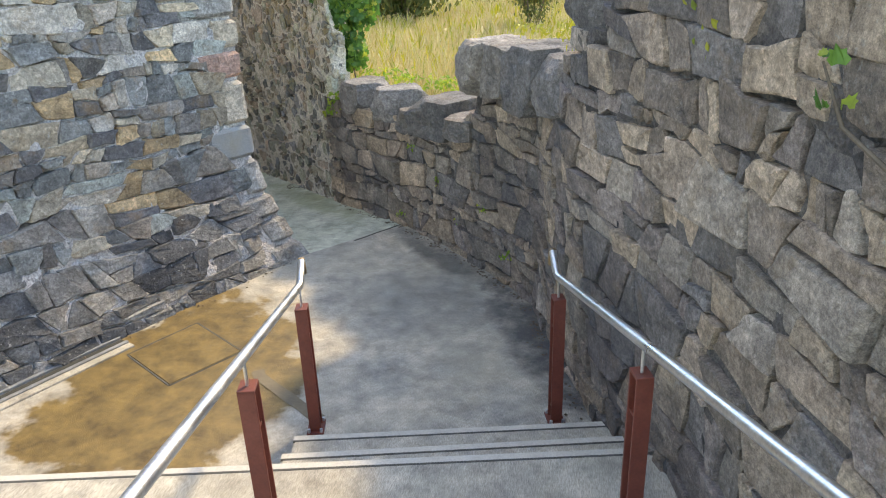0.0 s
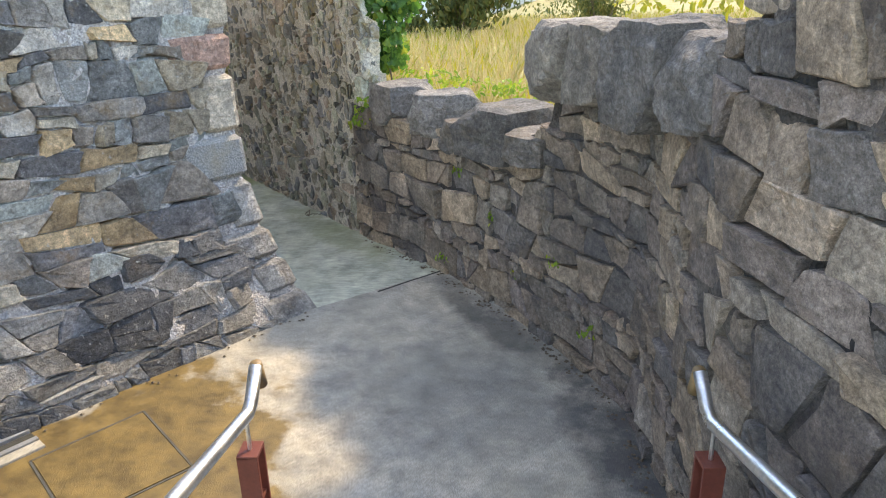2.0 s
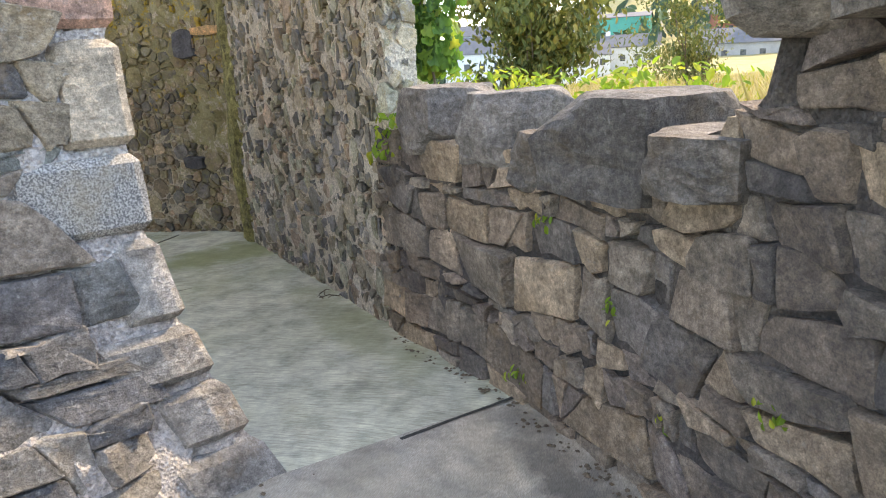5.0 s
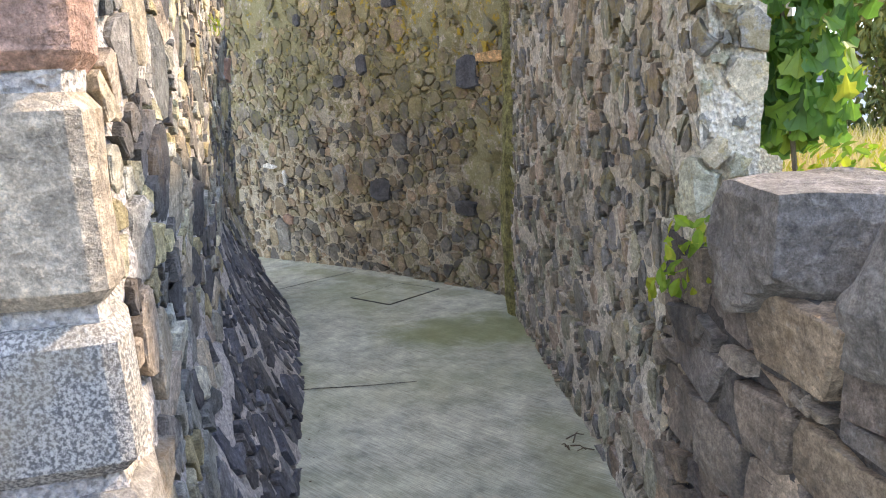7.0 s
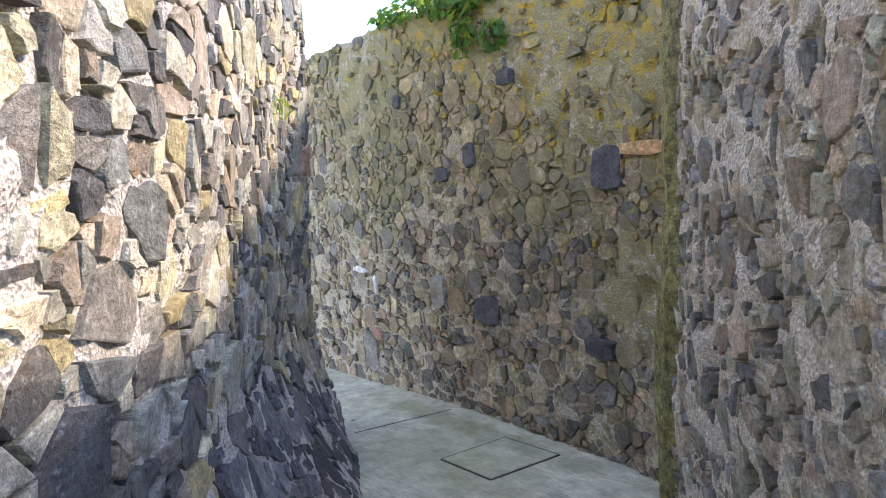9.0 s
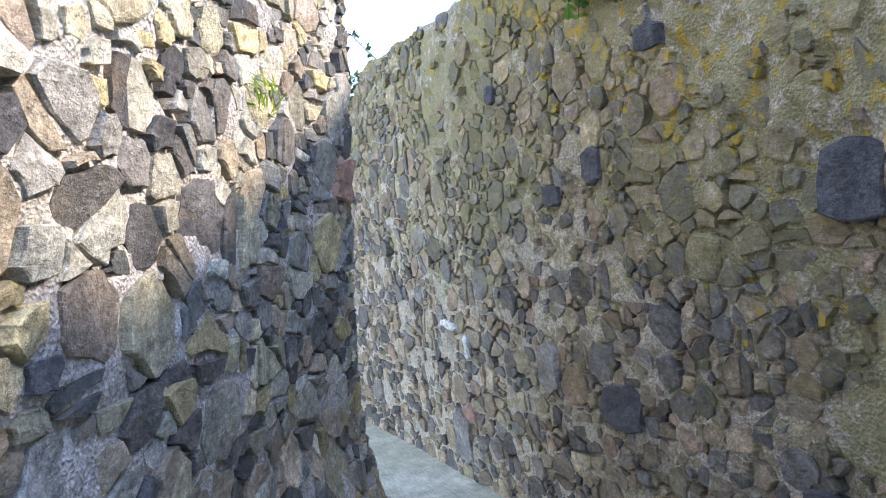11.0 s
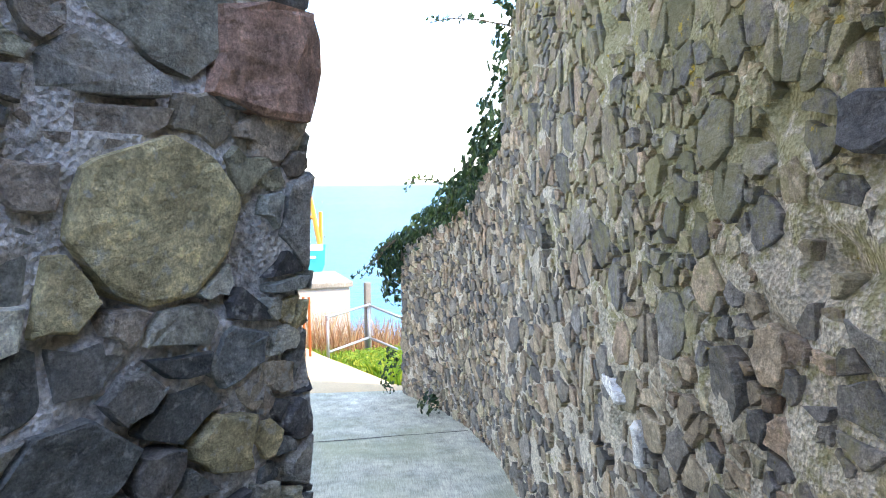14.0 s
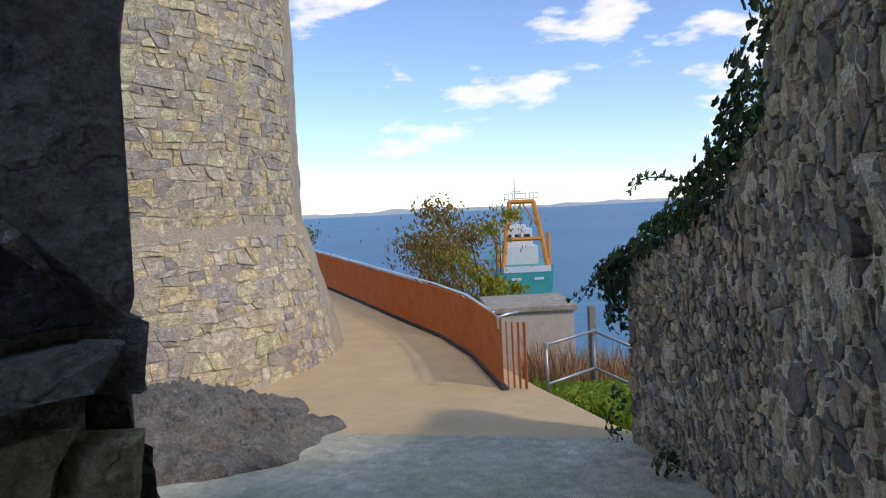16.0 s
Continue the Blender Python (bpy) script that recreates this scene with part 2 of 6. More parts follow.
def concrete_mat(name, light, dark, green, brush=(14.0, 260.0, 20.0), turn=0.0, stain=0.0, patches=()):
    """Brushed concrete with cloudy patches, algae towards green, and rusty wet staining."""
    m, nt, bsdf, pos = base_mat(name, 0.8)
    a = noise_tex(nt, pos, 1.1, 6.0, 0.7)
    b = noise_tex(nt, pos, 6.0, 6.0, 0.7)
    mp = nd(nt, "ShaderNodeMapping", Vector=pos, Scale=brush, Rotation=(0, 0, turn))
    br = noise_tex(nt, (mp, 0), 1.0, 3.0, 0.6)
    gr = noise_tex(nt, pos, 160.0, 2.0, 0.6)
    col = mix(nt, (ramp(nt, (a, 0), [(0.35, 0.0), (0.65, 1.0)]), 0), dark, light)
    col = mix(nt, 0.8, col, (ramp(nt, (b, 0), [(0.3, 0.5), (0.7, 1.4)]), 0), "MULTIPLY")
    col = mix(nt, 0.9, col, (ramp(nt, (br, 0), [(0.3, 0.6), (0.7, 1.4)]), 0), "MULTIPLY")
    gf = noise_tex(nt, pos, 0.7, 5.0, 0.6)
    col = mix(nt, (ramp(nt, (gf, 0), [(0.45, 0.0), (0.68, 0.6)]), 0), col, green)
    rough = None
    sep = nd(nt, "ShaderNodeSeparateXYZ", Vector=pos)

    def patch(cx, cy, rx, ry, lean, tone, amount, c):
        """A tone with a ragged edge laid about a point of the floor."""
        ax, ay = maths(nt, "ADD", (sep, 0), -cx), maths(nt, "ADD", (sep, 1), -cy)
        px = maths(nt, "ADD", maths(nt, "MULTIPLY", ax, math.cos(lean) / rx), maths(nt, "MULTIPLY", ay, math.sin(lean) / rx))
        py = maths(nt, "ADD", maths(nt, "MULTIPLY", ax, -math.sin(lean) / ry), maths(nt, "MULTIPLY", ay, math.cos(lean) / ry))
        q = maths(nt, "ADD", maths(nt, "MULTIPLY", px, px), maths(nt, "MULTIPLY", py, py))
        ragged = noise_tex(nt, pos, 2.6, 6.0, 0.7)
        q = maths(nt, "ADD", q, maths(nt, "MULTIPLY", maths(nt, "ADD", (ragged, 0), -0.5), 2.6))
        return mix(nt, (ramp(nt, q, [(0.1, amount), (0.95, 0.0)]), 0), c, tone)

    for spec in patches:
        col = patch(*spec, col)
    if stain:
        # wet rusty run-off around the cover by the tower's foot
        dx = maths(nt, "DIVIDE", maths(nt, "ADD", (sep, 0), 1.5), 0.9)
        dy = maths(nt, "DIVIDE", maths(nt, "ADD", (sep, 1), -3.7), 1.25)
        rr = maths(nt, "ADD", maths(nt, "MULTIPLY", dx, dx), maths(nt, "MULTIPLY", dy, dy))
        wob = noise_tex(nt, pos, 1.9, 5.0, 0.6)
        rr = maths(nt, "ADD", rr, maths(nt, "MULTIPLY", maths(nt, "ADD", (wob, 0), -0.5), 2.4))
        sf = ramp(nt, rr, [(0.0, stain), (0.72, stain), (0.86, stain * 0.25), (1.0, 0.0)])
        tone = mix(nt, (ramp(nt, (b, 0), [(0.35, 0.0), (0.65, 1.0)]), 0), (0.085, 0.055, 0.018), (0.24, 0.16, 0.05))
        col = mix(nt, (sf, 0), col, tone)
        rough = (ramp(nt, rr, [(0.0, 0.42), (0.72, 0.5), (1.0, 0.82)]), 0)
    h = maths(nt, "ADD", (br, 0), maths(nt, "MULTIPLY", (gr, 0), 0.6))
    finish(nt, bsdf, col, h, 0.5, 0.006, rough)
    return m


def leaf_mat(name, stops, rough=0.45, translucent=0.25):
    m, nt, bsdf, pos = base_mat(name, rough)
    rnd = (nt.nodes.new("ShaderNodeNewGeometry"), "Random Per Island")
    col = (ramp(nt, rnd, stops), 0)
    n = noise_tex(nt, pos, 40.0, 2.0, 0.5)
    col = mix(nt, 0.5, col, (ramp(nt, (n, 0), [(0.3, 0.75), (0.7, 1.25)]), 0), "MULTIPLY")
    nt.links.new(col[0].outputs[col[1]], bsdf.inputs["Base Color"])
    tr = nt.nodes.new("ShaderNodeBsdfTranslucent")
    nt.links.new(col[0].outputs[col[1]], tr.inputs[0])
    ms = nt.nodes.new("ShaderNodeMixShader")
    ms.inputs[0].default_value = translucent
    nt.links.new(bsdf.outputs[0], ms.inputs[1])
    nt.links.new(tr.outputs[0], ms.inputs[2])
    nt.links.new(ms.outputs[0], nt.nodes["Material Output"].inputs[0])
    return m


PAL_TOWER = [(0.235, 0.212, 0.186), (0.409, 0.352, 0.269), (0.196, 0.2, 0.186), (0.475, 0.39, 0.28), (0.276, 0.276, 0.257), (0.342, 0.288, 0.233), (0.143, 0.137, 0.134), (0.448, 0.402, 0.339), (0.302, 0.314, 0.28), (0.501, 0.352, 0.199)]
PAL_LOW = [(0.263, 0.206, 0.159), (0.374, 0.286, 0.214), (0.187, 0.164, 0.146), (0.318, 0.262, 0.208), (0.413, 0.312, 0.221), (0.244, 0.196, 0.166)]
PAL_FAR = [(0.357, 0.289, 0.209), (0.446, 0.343, 0.233), (0.204, 0.188, 0.171), (0.401, 0.321, 0.219), (0.442, 0.373, 0.242), (0.241, 0.212, 0.177), (0.394, 0.285, 0.197), (0.219, 0.202, 0.175)]
# rubble palette raised for the pale bend wall; bounced sunlight is in the colour
PAL_BEND = [(0.424, 0.372, 0.309), (0.462, 0.45, 0.351), (0.242, 0.241, 0.244), (0.469, 0.415, 0.326), (0.459, 0.459, 0.367), (0.286, 0.272, 0.258), (0.466, 0.369, 0.296), (0.26, 0.258, 0.251)]
PAL_SLATE = [(0.13, 0.135, 0.14), (0.22, 0.215, 0.2), (0.095, 0.1, 0.105), (0.28, 0.265, 0.235), (0.17, 0.165, 0.155), (0.2, 0.2, 0.19)]
# tower palette, mostly raised on the passage side to offset its deep shade
PAL_PASS = [(0.187, 0.175, 0.159), (0.486, 0.41, 0.302), (0.158, 0.166, 0.159), (0.486, 0.451, 0.314), (0.334, 0.322, 0.29), (0.41, 0.337, 0.263), (0.12, 0.118, 0.12), (0.486, 0.465, 0.377), (0.364, 0.365, 0.314), (0.486, 0.41, 0.228)]
PAL_BASALT = [(0.09, 0.096, 0.114), (0.144, 0.15, 0.168), (0.108, 0.114, 0.132), (0.192, 0.192, 0.198), (0.132, 0.126, 0.126)]
PAL_SUN = [(0.62, 0.53, 0.345), (0.545, 0.477, 0.345), (0.62, 0.581, 0.361), (0.473, 0.427, 0.345), (0.62, 0.512, 0.285), (0.602, 0.53, 0.407), (0.401, 0.359, 0.315)]


def stone_pair(name, pal, **k):
    return stone_mat(name, pal, False, **k), stone_mat(name + "_rest", pal, True, **k)


M_TOWER = stone_pair("tower_stone", PAL_TOWER, lichen=0.6, ochre=0.45)
M_LOW = stone_pair("dark_stone", PAL_LOW, lichen=0.35, ochre=0.25, damp=0.5, spread=0.6)
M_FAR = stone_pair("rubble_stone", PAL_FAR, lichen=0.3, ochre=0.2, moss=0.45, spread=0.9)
M_PASS = stone_pair("shade_lifted_passage_stone", PAL_PASS, lichen=0.6, ochre=0.3)
M_SLATE = stone_pair("slate_stone", PAL_SLATE, lichen=0.7, ochre=0.12)
M_BASALT = stone_pair("basalt_stone", PAL_BASALT, lichen=0.5, ochre=0.0)
M_BEND = stone_pair("bounce_lit_bend_stone", PAL_BEND, lichen=0.3, ochre=0.25, moss=0.12)
M_SUNNY = stone_pair("castle_stone", PAL_SUN, lichen=0.3, ochre=0.4, spread=0.3)
MORTAR_TOWER = mortar_mat("tower_mortar", (0.62, 0.58, 0.54), (0.46, 0.43, 0.40))
MORTAR_LOW = mortar_mat("dark_mortar", (0.20, 0.17, 0.145), (0.04, 0.037, 0.035), damp=0.5)
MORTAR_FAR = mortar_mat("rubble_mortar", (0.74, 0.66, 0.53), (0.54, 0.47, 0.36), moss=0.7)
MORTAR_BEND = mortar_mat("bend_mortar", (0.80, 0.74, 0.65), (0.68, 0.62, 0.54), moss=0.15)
M_MOSS = moss_mat()
MORTAR_SUN = mortar_mat("castle_mortar", (0.56, 0.48, 0.36), (0.46, 0.39, 0.29))
M_CONC = concrete_mat("passage_concrete", (0.58, 0.59, 0.48), (0.42, 0.435, 0.34), (0.34, 0.37, 0.19), brush=(10.0, 200.0, 20.0), turn=0.6, patches=((-4.1, 9.1, 0.9, 0.55, 0.8, (0.20, 0.23, 0.07), 0.65), (-1.9, 7.45, 1.3, 0.22, -0.75, (0.2, 0.21, 0.09), 0.5), (-6.2, 9.85, 1.9, 0.2, 0.0, (0.2, 0.21, 0.09), 0.55), (-5.1, 8.05, 1.6, 0.16, -0.5, (0.12, 0.13, 0.06), 0.7)))
# landing: two dark strips along the low wall's foot, one fainter patch beyond
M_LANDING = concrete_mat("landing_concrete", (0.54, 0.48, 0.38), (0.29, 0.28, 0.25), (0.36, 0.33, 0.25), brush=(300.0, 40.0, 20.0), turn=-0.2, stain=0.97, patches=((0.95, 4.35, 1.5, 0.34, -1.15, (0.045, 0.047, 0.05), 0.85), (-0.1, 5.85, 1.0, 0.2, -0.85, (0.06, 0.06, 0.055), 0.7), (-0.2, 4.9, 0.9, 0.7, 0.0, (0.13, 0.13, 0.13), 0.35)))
M_STEP = concrete_mat("step_concrete", (0.46, 0.42, 0.34), (0.33, 0.30, 0.25), (0.35, 0.32, 0.24), brush=(300.0, 40.0, 20.0), turn=-0.2)
M_NOSE = simple_mat("worn_lit_nosing", (0.56, 0.53, 0.46), (0.46, 0.43, 0.37), 9.0, 0.85)
M_PATH = simple_mat("path_surface", (0.66, 0.51, 0.29), (0.56, 0.43, 0.25), 1.6, 0.9, 0.0, 0.15, 0.003, 45.0)
M_STEEL = simple_mat("brushed_steel", (0.72, 0.72, 0.71), (0.78, 0.78, 0.77), 5.0, 0.36, 1.0, 0.1, 0.001)
M_GALV = simple_mat("galvanised_steel", (0.42, 0.44, 0.46), (0.56, 0.58, 0.60), 16.0, 0.5, 0.8, 0.15, 0.002)
M_RED = simple_mat("oxide_red_paint", (0.13, 0.028, 0.018), (0.19, 0.05, 0.03), 14.0, 0.55, 0.0, 0.25, 0.002)
M_CORTEN = simple_mat("weathering_steel", (0.62, 0.19, 0.05), (0.50, 0.135, 0.035), 5.0, 0.8, 0.0, 0.3, 0.002)
M_DARKGAP = simple_mat("dark_joint_and_shade", (0.035, 0.035, 0.03), (0.06, 0.06, 0.05), 20.0, 0.95)
M_GROOVE = simple_mat("groove_and_edge_line", (0.06, 0.058, 0.05), (0.11, 0.105, 0.09), 12.0, 0.95)
M_STRIP = simple_mat("patched_strip", (0.15, 0.12, 0.08), (0.21, 0.175, 0.12), 9.0, 0.9)
M_BRONZE = simple_mat("brown_plastic", (0.20, 0.13, 0.06), (0.28, 0.19, 0.09), 20.0, 0.5)
M_BLOCK = simple_mat("pale_render", (0.60, 0.55, 0.46), (0.48, 0.44, 0.37), 5.0, 0.9)
M_IVY = leaf_mat("ivy_leaf", [(0.0, (0.05, 0.14, 0.03)), (0.5, (0.10, 0.24, 0.04)), (0.85, (0.17, 0.33, 0.05)), (1.0, (0.38, 0.42, 0.06))], 0.4, 0.5)
M_IVYDARK = leaf_mat("dark_ivy_leaf", [(0.0, (0.015, 0.04, 0.016)), (0.7, (0.035, 0.08, 0.025)), (1.0, (0.09, 0.15, 0.04))], 0.45, 0.2)
M_GREEN = leaf_mat("weed_leaf", [(0.0, (0.15, 0.28, 0.03)), (0.6, (0.27, 0.42, 0.04)), (1.0, (0.5, 0.5, 0.06))], 0.55, 0.5)
M_GRASS = leaf_mat("dry_grass", [(0.0, (0.44, 0.34, 0.15)), (0.4, (0.55, 0.44, 0.22)), (0.7, (0.38, 0.35, 0.12)), (1.0, (0.62, 0.52, 0.30))], 0.8, 0.3)
M_YELLOWBUSH = leaf_mat("yellow_leaf", [(0.0, (0.30, 0.30, 0.03)), (0.5, (0.45, 0.40, 0.03)), (1.0, (0.20, 0.26, 0.04))], 0.6, 0.35)
M_AUTUMN = leaf_mat("autumn_leaf", [(0.0, (0.24, 0.11, 0.035)), (0.4, (0.30, 0.20, 0.05)), (0.7, (0.20, 0.20, 0.05)), (1.0, (0.38, 0.30, 0.05))], 0.6, 0.3)
M_BUSH = leaf_mat("bush_leaf", [(0.0, (0.07, 0.10, 0.025)), (0.6, (0.14, 0.16, 0.04)), (1.0, (0.25, 0.22, 0.06))], 0.6, 0.3)
M_DOCK = leaf_mat("dry_stalk", [(0.0, (0.30, 0.13, 0.07)), (0.6, (0.45, 0.26, 0.13)), (1.0, (0.55, 0.42, 0.22))], 0.8, 0.2)
M_STEM = simple_mat("woody_stem", (0.10, 0.075, 0.05), (0.17, 0.13, 0.09), 20.0, 0.9)
M_ROCK = stone_mat("bedrock", [(0.27, 0.26, 0.235), (0.33, 0.315, 0.28)], True, lichen=0.3, ochre=0.3)
M_SOIL = simple_mat("meadow_soil", (0.40, 0.32, 0.14), (0.26, 0.25, 0.09), 0.35, 0.95, 0.0, 0.5, 0.05, 6.0)


# ---------------------------------------------------------------- mesh helpers
def mesh_from(name, verts, faces, mat, smooth=False):
    me = bpy.data.meshes.new(name)
    me.from_pydata([tuple(v) for v in verts], [], faces)
    me.materials.append(mat)
    if smooth:
        for p in me.polygons:
            p.use_smooth = True
    return me


def thing(name, label="", category="", group="", kind="", at=(0, 0, 0)):
    ob = new(name)
    ob.location = at
    return tagged(ob, label, category, group, kind)


def part(name, data, parent, label=""):
    ob = new(name, data)
    ob.parent = parent
    if parent is not None and parent.location.length > 0:
        ob.matrix_parent_inverse = Matrix.Translation(-parent.location)
    return tagged(ob, label)


def merge(*pieces):
    verts, faces = [], []
    for v, f in pieces:
        o = len(verts)
        verts.extend(v)
        faces.extend([tuple(i + o for i in q) for q in f])
    return verts, faces


def box(cx, cy, z0, sx, sy, sz, rot=0.0, bevel=0.004):
    """A bevelled box standing on z0."""
    bm = bmesh.new()
    bmesh.ops.create_cube(bm, size=1.0)
    bmesh.ops.scale(bm, vec=(sx, sy, sz), verts=bm.verts)
    if bevel:
        bmesh.ops.bevel(bm, geom=bm.edges[:], offset=min(bevel, 0.4 * min(sx, sy, sz)), segments=2, affect="EDGES", profile=0.6)
    m = Matrix.Translation((cx, cy, z0 + sz / 2)) @ Matrix.Rotation(rot, 4, "Z")
    bmesh.ops.transform(bm, matrix=m, verts=bm.verts)
    bm.verts.index_update()
    out = [v.co.copy() for v in bm.verts], [tuple(v.index for v in f.verts) for f in bm.faces]
    bm.free()
    return out


def tube(points, r, sides=10, taper=None):
    """A round bar swept along a polyline, with closed ends."""
    pts = [Vector(p) for p in points]
    verts, faces = [], []
    ref = Vector((0.13, 0.21, 1.0)).normalized()
    for i, p in enumerate(pts):
        d = (pts[min(i + 1, len(pts) - 1)] - pts[max(i - 1, 0)]).normalized()
        if abs(d.dot(ref)) > 0.97:
            ref2 = Vector((1, 0.2, 0))
        else:
            ref2 = ref
        a = d.cross(ref2).normalized()
        b = d.cross(a)
        rr = r if taper is None else r * (1 + (taper - 1) * i / (len(pts) - 1))
        for k in range(sides):
            t = 2 * math.pi * k / sides
            verts.append(p + a * (rr * math.cos(t)) + b * (rr * math.sin(t)))
    n = len(pts)
    for i in range(n - 1):
        for k in range(sides):
            k2 = (k + 1) % sides
            faces.append((i * sides + k, i * sides + k2, (i + 1) * sides + k2, (i + 1) * sides + k))
    faces.append(tuple(range(sides - 1, -1, -1)))
    faces.append(tuple((n - 1) * sides + k for k in range(sides)))
    return verts, faces


def interp(x, table):
    if x <= table[0][0]:
        return table[0][1]
    for (a, va), (b, vb) in zip(table, table[1:]):
        if x <= b:
            return va + (vb - va) * (x - a) / (b - a)
    return table[-1][1]


FLOOR = [(-60, 0.2), (-30, -0.6), (-26, -0.85), (-21, -1.15), (-17, -1.17), (-14.3, -0.98), (-11.4, -0.68), (-6.9, -0.34), (-4.4, -0.2), (-2.4, -0.1), (-1.2, -0.012), (-0.6, 0.0)]


def floor_z(x):
    return interp(x, FLOOR)


# ---------------------------------------------------------------- rubble walls
class Face:
    """A wall's face: a plan line, an outward side (1: left of the line's way, -1: right), a foot, a top and a batter."""

    def __init__(self, line, side, foot, top, batter=None, thick=0.5):
        self.p = [Vector((x, y)) for x, y in line]
        self.foot, self.top, self.batter, self.thick = foot, top, batter, thick
        self.u = [0.0]
        for a, b in zip(self.p, self.p[1:]):
            self.u.append(self.u[-1] + (b - a).length)
        segn = []
        for a, b in zip(self.p, self.p[1:]):
            d = (b - a).normalized()
            segn.append(Vector((-d.y, d.x)) * side)
        self.n = []
        for i in range(len(self.p)):
            a, b = segn[max(i - 1, 0)], segn[min(i, len(segn) - 1)]
            m = (a + b).normalized()
            self.n.append(m / max(m.dot(b), 0.4))
        self.length = self.u[-1]

    def plan(self, u):
        i = 0
        while i < len(self.u) - 2 and u > self.u[i + 1]:
            i += 1
        t = (u - self.u[i]) / (self.u[i + 1] - self.u[i])
        return self.p[i].lerp(self.p[i + 1], t), self.n[i].lerp(self.n[i + 1], t)

    def at(self, u, z, w):
        p, n = self.plan(u)
        if self.batter:
            w = w + self.batter(u, z, p)
        q = p + n * w
        return Vector((q.x, q.y, z))


def clip(poly, nx, ny, c):
    out = []
    for i in range(len(poly)):
        a, b = poly[i - 1], poly[i]
        da, db = nx * a[0] + ny * a[1] - c, nx * b[0] + ny * b[1] - c
        if (da < 0) != (db < 0):
            t = da / (da - db)
            out.append((a[0] + (b[0] - a[0]) * t, a[1] + (b[1] - a[1]) * t))
        if db <= 0:
            out.append(b)
    return out


def rubble_cells(u0, u1, z0, z1, size, aspect, rng):
    """Random rubble: stones of five sizes packed against each other, the largest set first.
    A corner is (u, z, 1), a point along a side (u, z, 0)."""
    a0, a1 = (u0 - size) / aspect, (u1 + size) / aspect
    b0, b1 = z0 - size * 0.5, z1 + size * 0.5
    g = size * 2.2
    grid = collections.defaultdict(list)

    def near(x, y):
        i, j = int(x // g), int(y // g)
        for di in (-1, 0, 1):
            for dj in (-1, 0, 1):
                yield from grid[(i + di, j + dj)]

    area = (a1 - a0) * (b1 - b0)
    sites = []
    for rad, tries in ((0.92, 0.3), (0.68, 0.6), (0.5, 1.2), (0.36, 2.2), (0.25, 2.2)):
        for _ in range(int(tries * area / (math.pi * (rad * size) ** 2))):
            r = rad * size * rng.uniform(0.85, 1.12)
            x, y = rng.uniform(a0, a1), rng.uniform(b0, b1)
            if all((x - q[0]) ** 2 + (y - q[1]) ** 2 > (0.84 * (r + q[2])) ** 2 for q in near(x, y)):
                site = (x, y, r)
                sites.append(site)
                grid[(int(x // g), int(y // g))].append(site)
    out = []
    for site in sites:
        x, y, r = site
        tilt, hw, hh = rng.gauss(0, 0.16), r * rng.uniform(1.15, 1.6), r * rng.uniform(0.9, 1.3)
        poly = [(x + i * hw - j * hh * tilt, y + j * hh + i * hw * tilt) for i, j in ((-1, -1), (1, -1), (1, 1), (-1, 1))]
        for q in near(x, y):
            if q is not site and len(poly) > 2:
                nx, ny = 2 * (q[0] - x), 2 * (q[1] - y)
                poly = clip(poly, nx, ny, q[0] ** 2 + q[1] ** 2 - x * x - y * y - q[2] ** 2 + r * r)
        if len(poly) < 3:
            continue
        polys = [poly]
        if r > 0.4 * size and rng.random() < 0.5:
            way = rng.choice((0.0, 0.15, -0.2, 0.7, -0.8, 1.5))
            nx, ny = -math.sin(way), math.cos(way)
            at = nx * x + ny * y + rng.uniform(-0.35, 0.35) * r
            polys = [clip(poly, nx, ny, at), clip(poly, -nx, -ny, -at)]
        out += [q for q in (break_edges(p, r, aspect, rng) for p in polys) if len(q) > 3]
    return out


def break_edges(poly, r, aspect, rng):
    """Roughens a stone's outline: small jogs at corners and along its sides."""
    pts = []
    for k, p in enumerate(poly):
        q, o = poly[(k + 1) % len(poly)], poly[k - 1]
        e, e0 = math.hypot(q[0] - p[0], q[1] - p[1]), math.hypot(o[0] - p[0], o[1] - p[1])
        if e0 < 0.22 * r:
            continue
        pts.append((p[0] * aspect + rng.gauss(0, 0.05) * r, p[1] + rng.gauss(0, 0.05) * r, 1 if min(e, e0) > 0.6 * r else 0))
        if e > 0.8 * r:
            t, w = rng.uniform(0.35, 0.65), rng.gauss(-0.02, 0.06)
            pts.append(((p[0] + (q[0] - p[0]) * t + (q[1] - p[1]) * w) * aspect, p[1] + (q[1] - p[1]) * t - (q[0] - p[0]) * w, 0))
    return pts


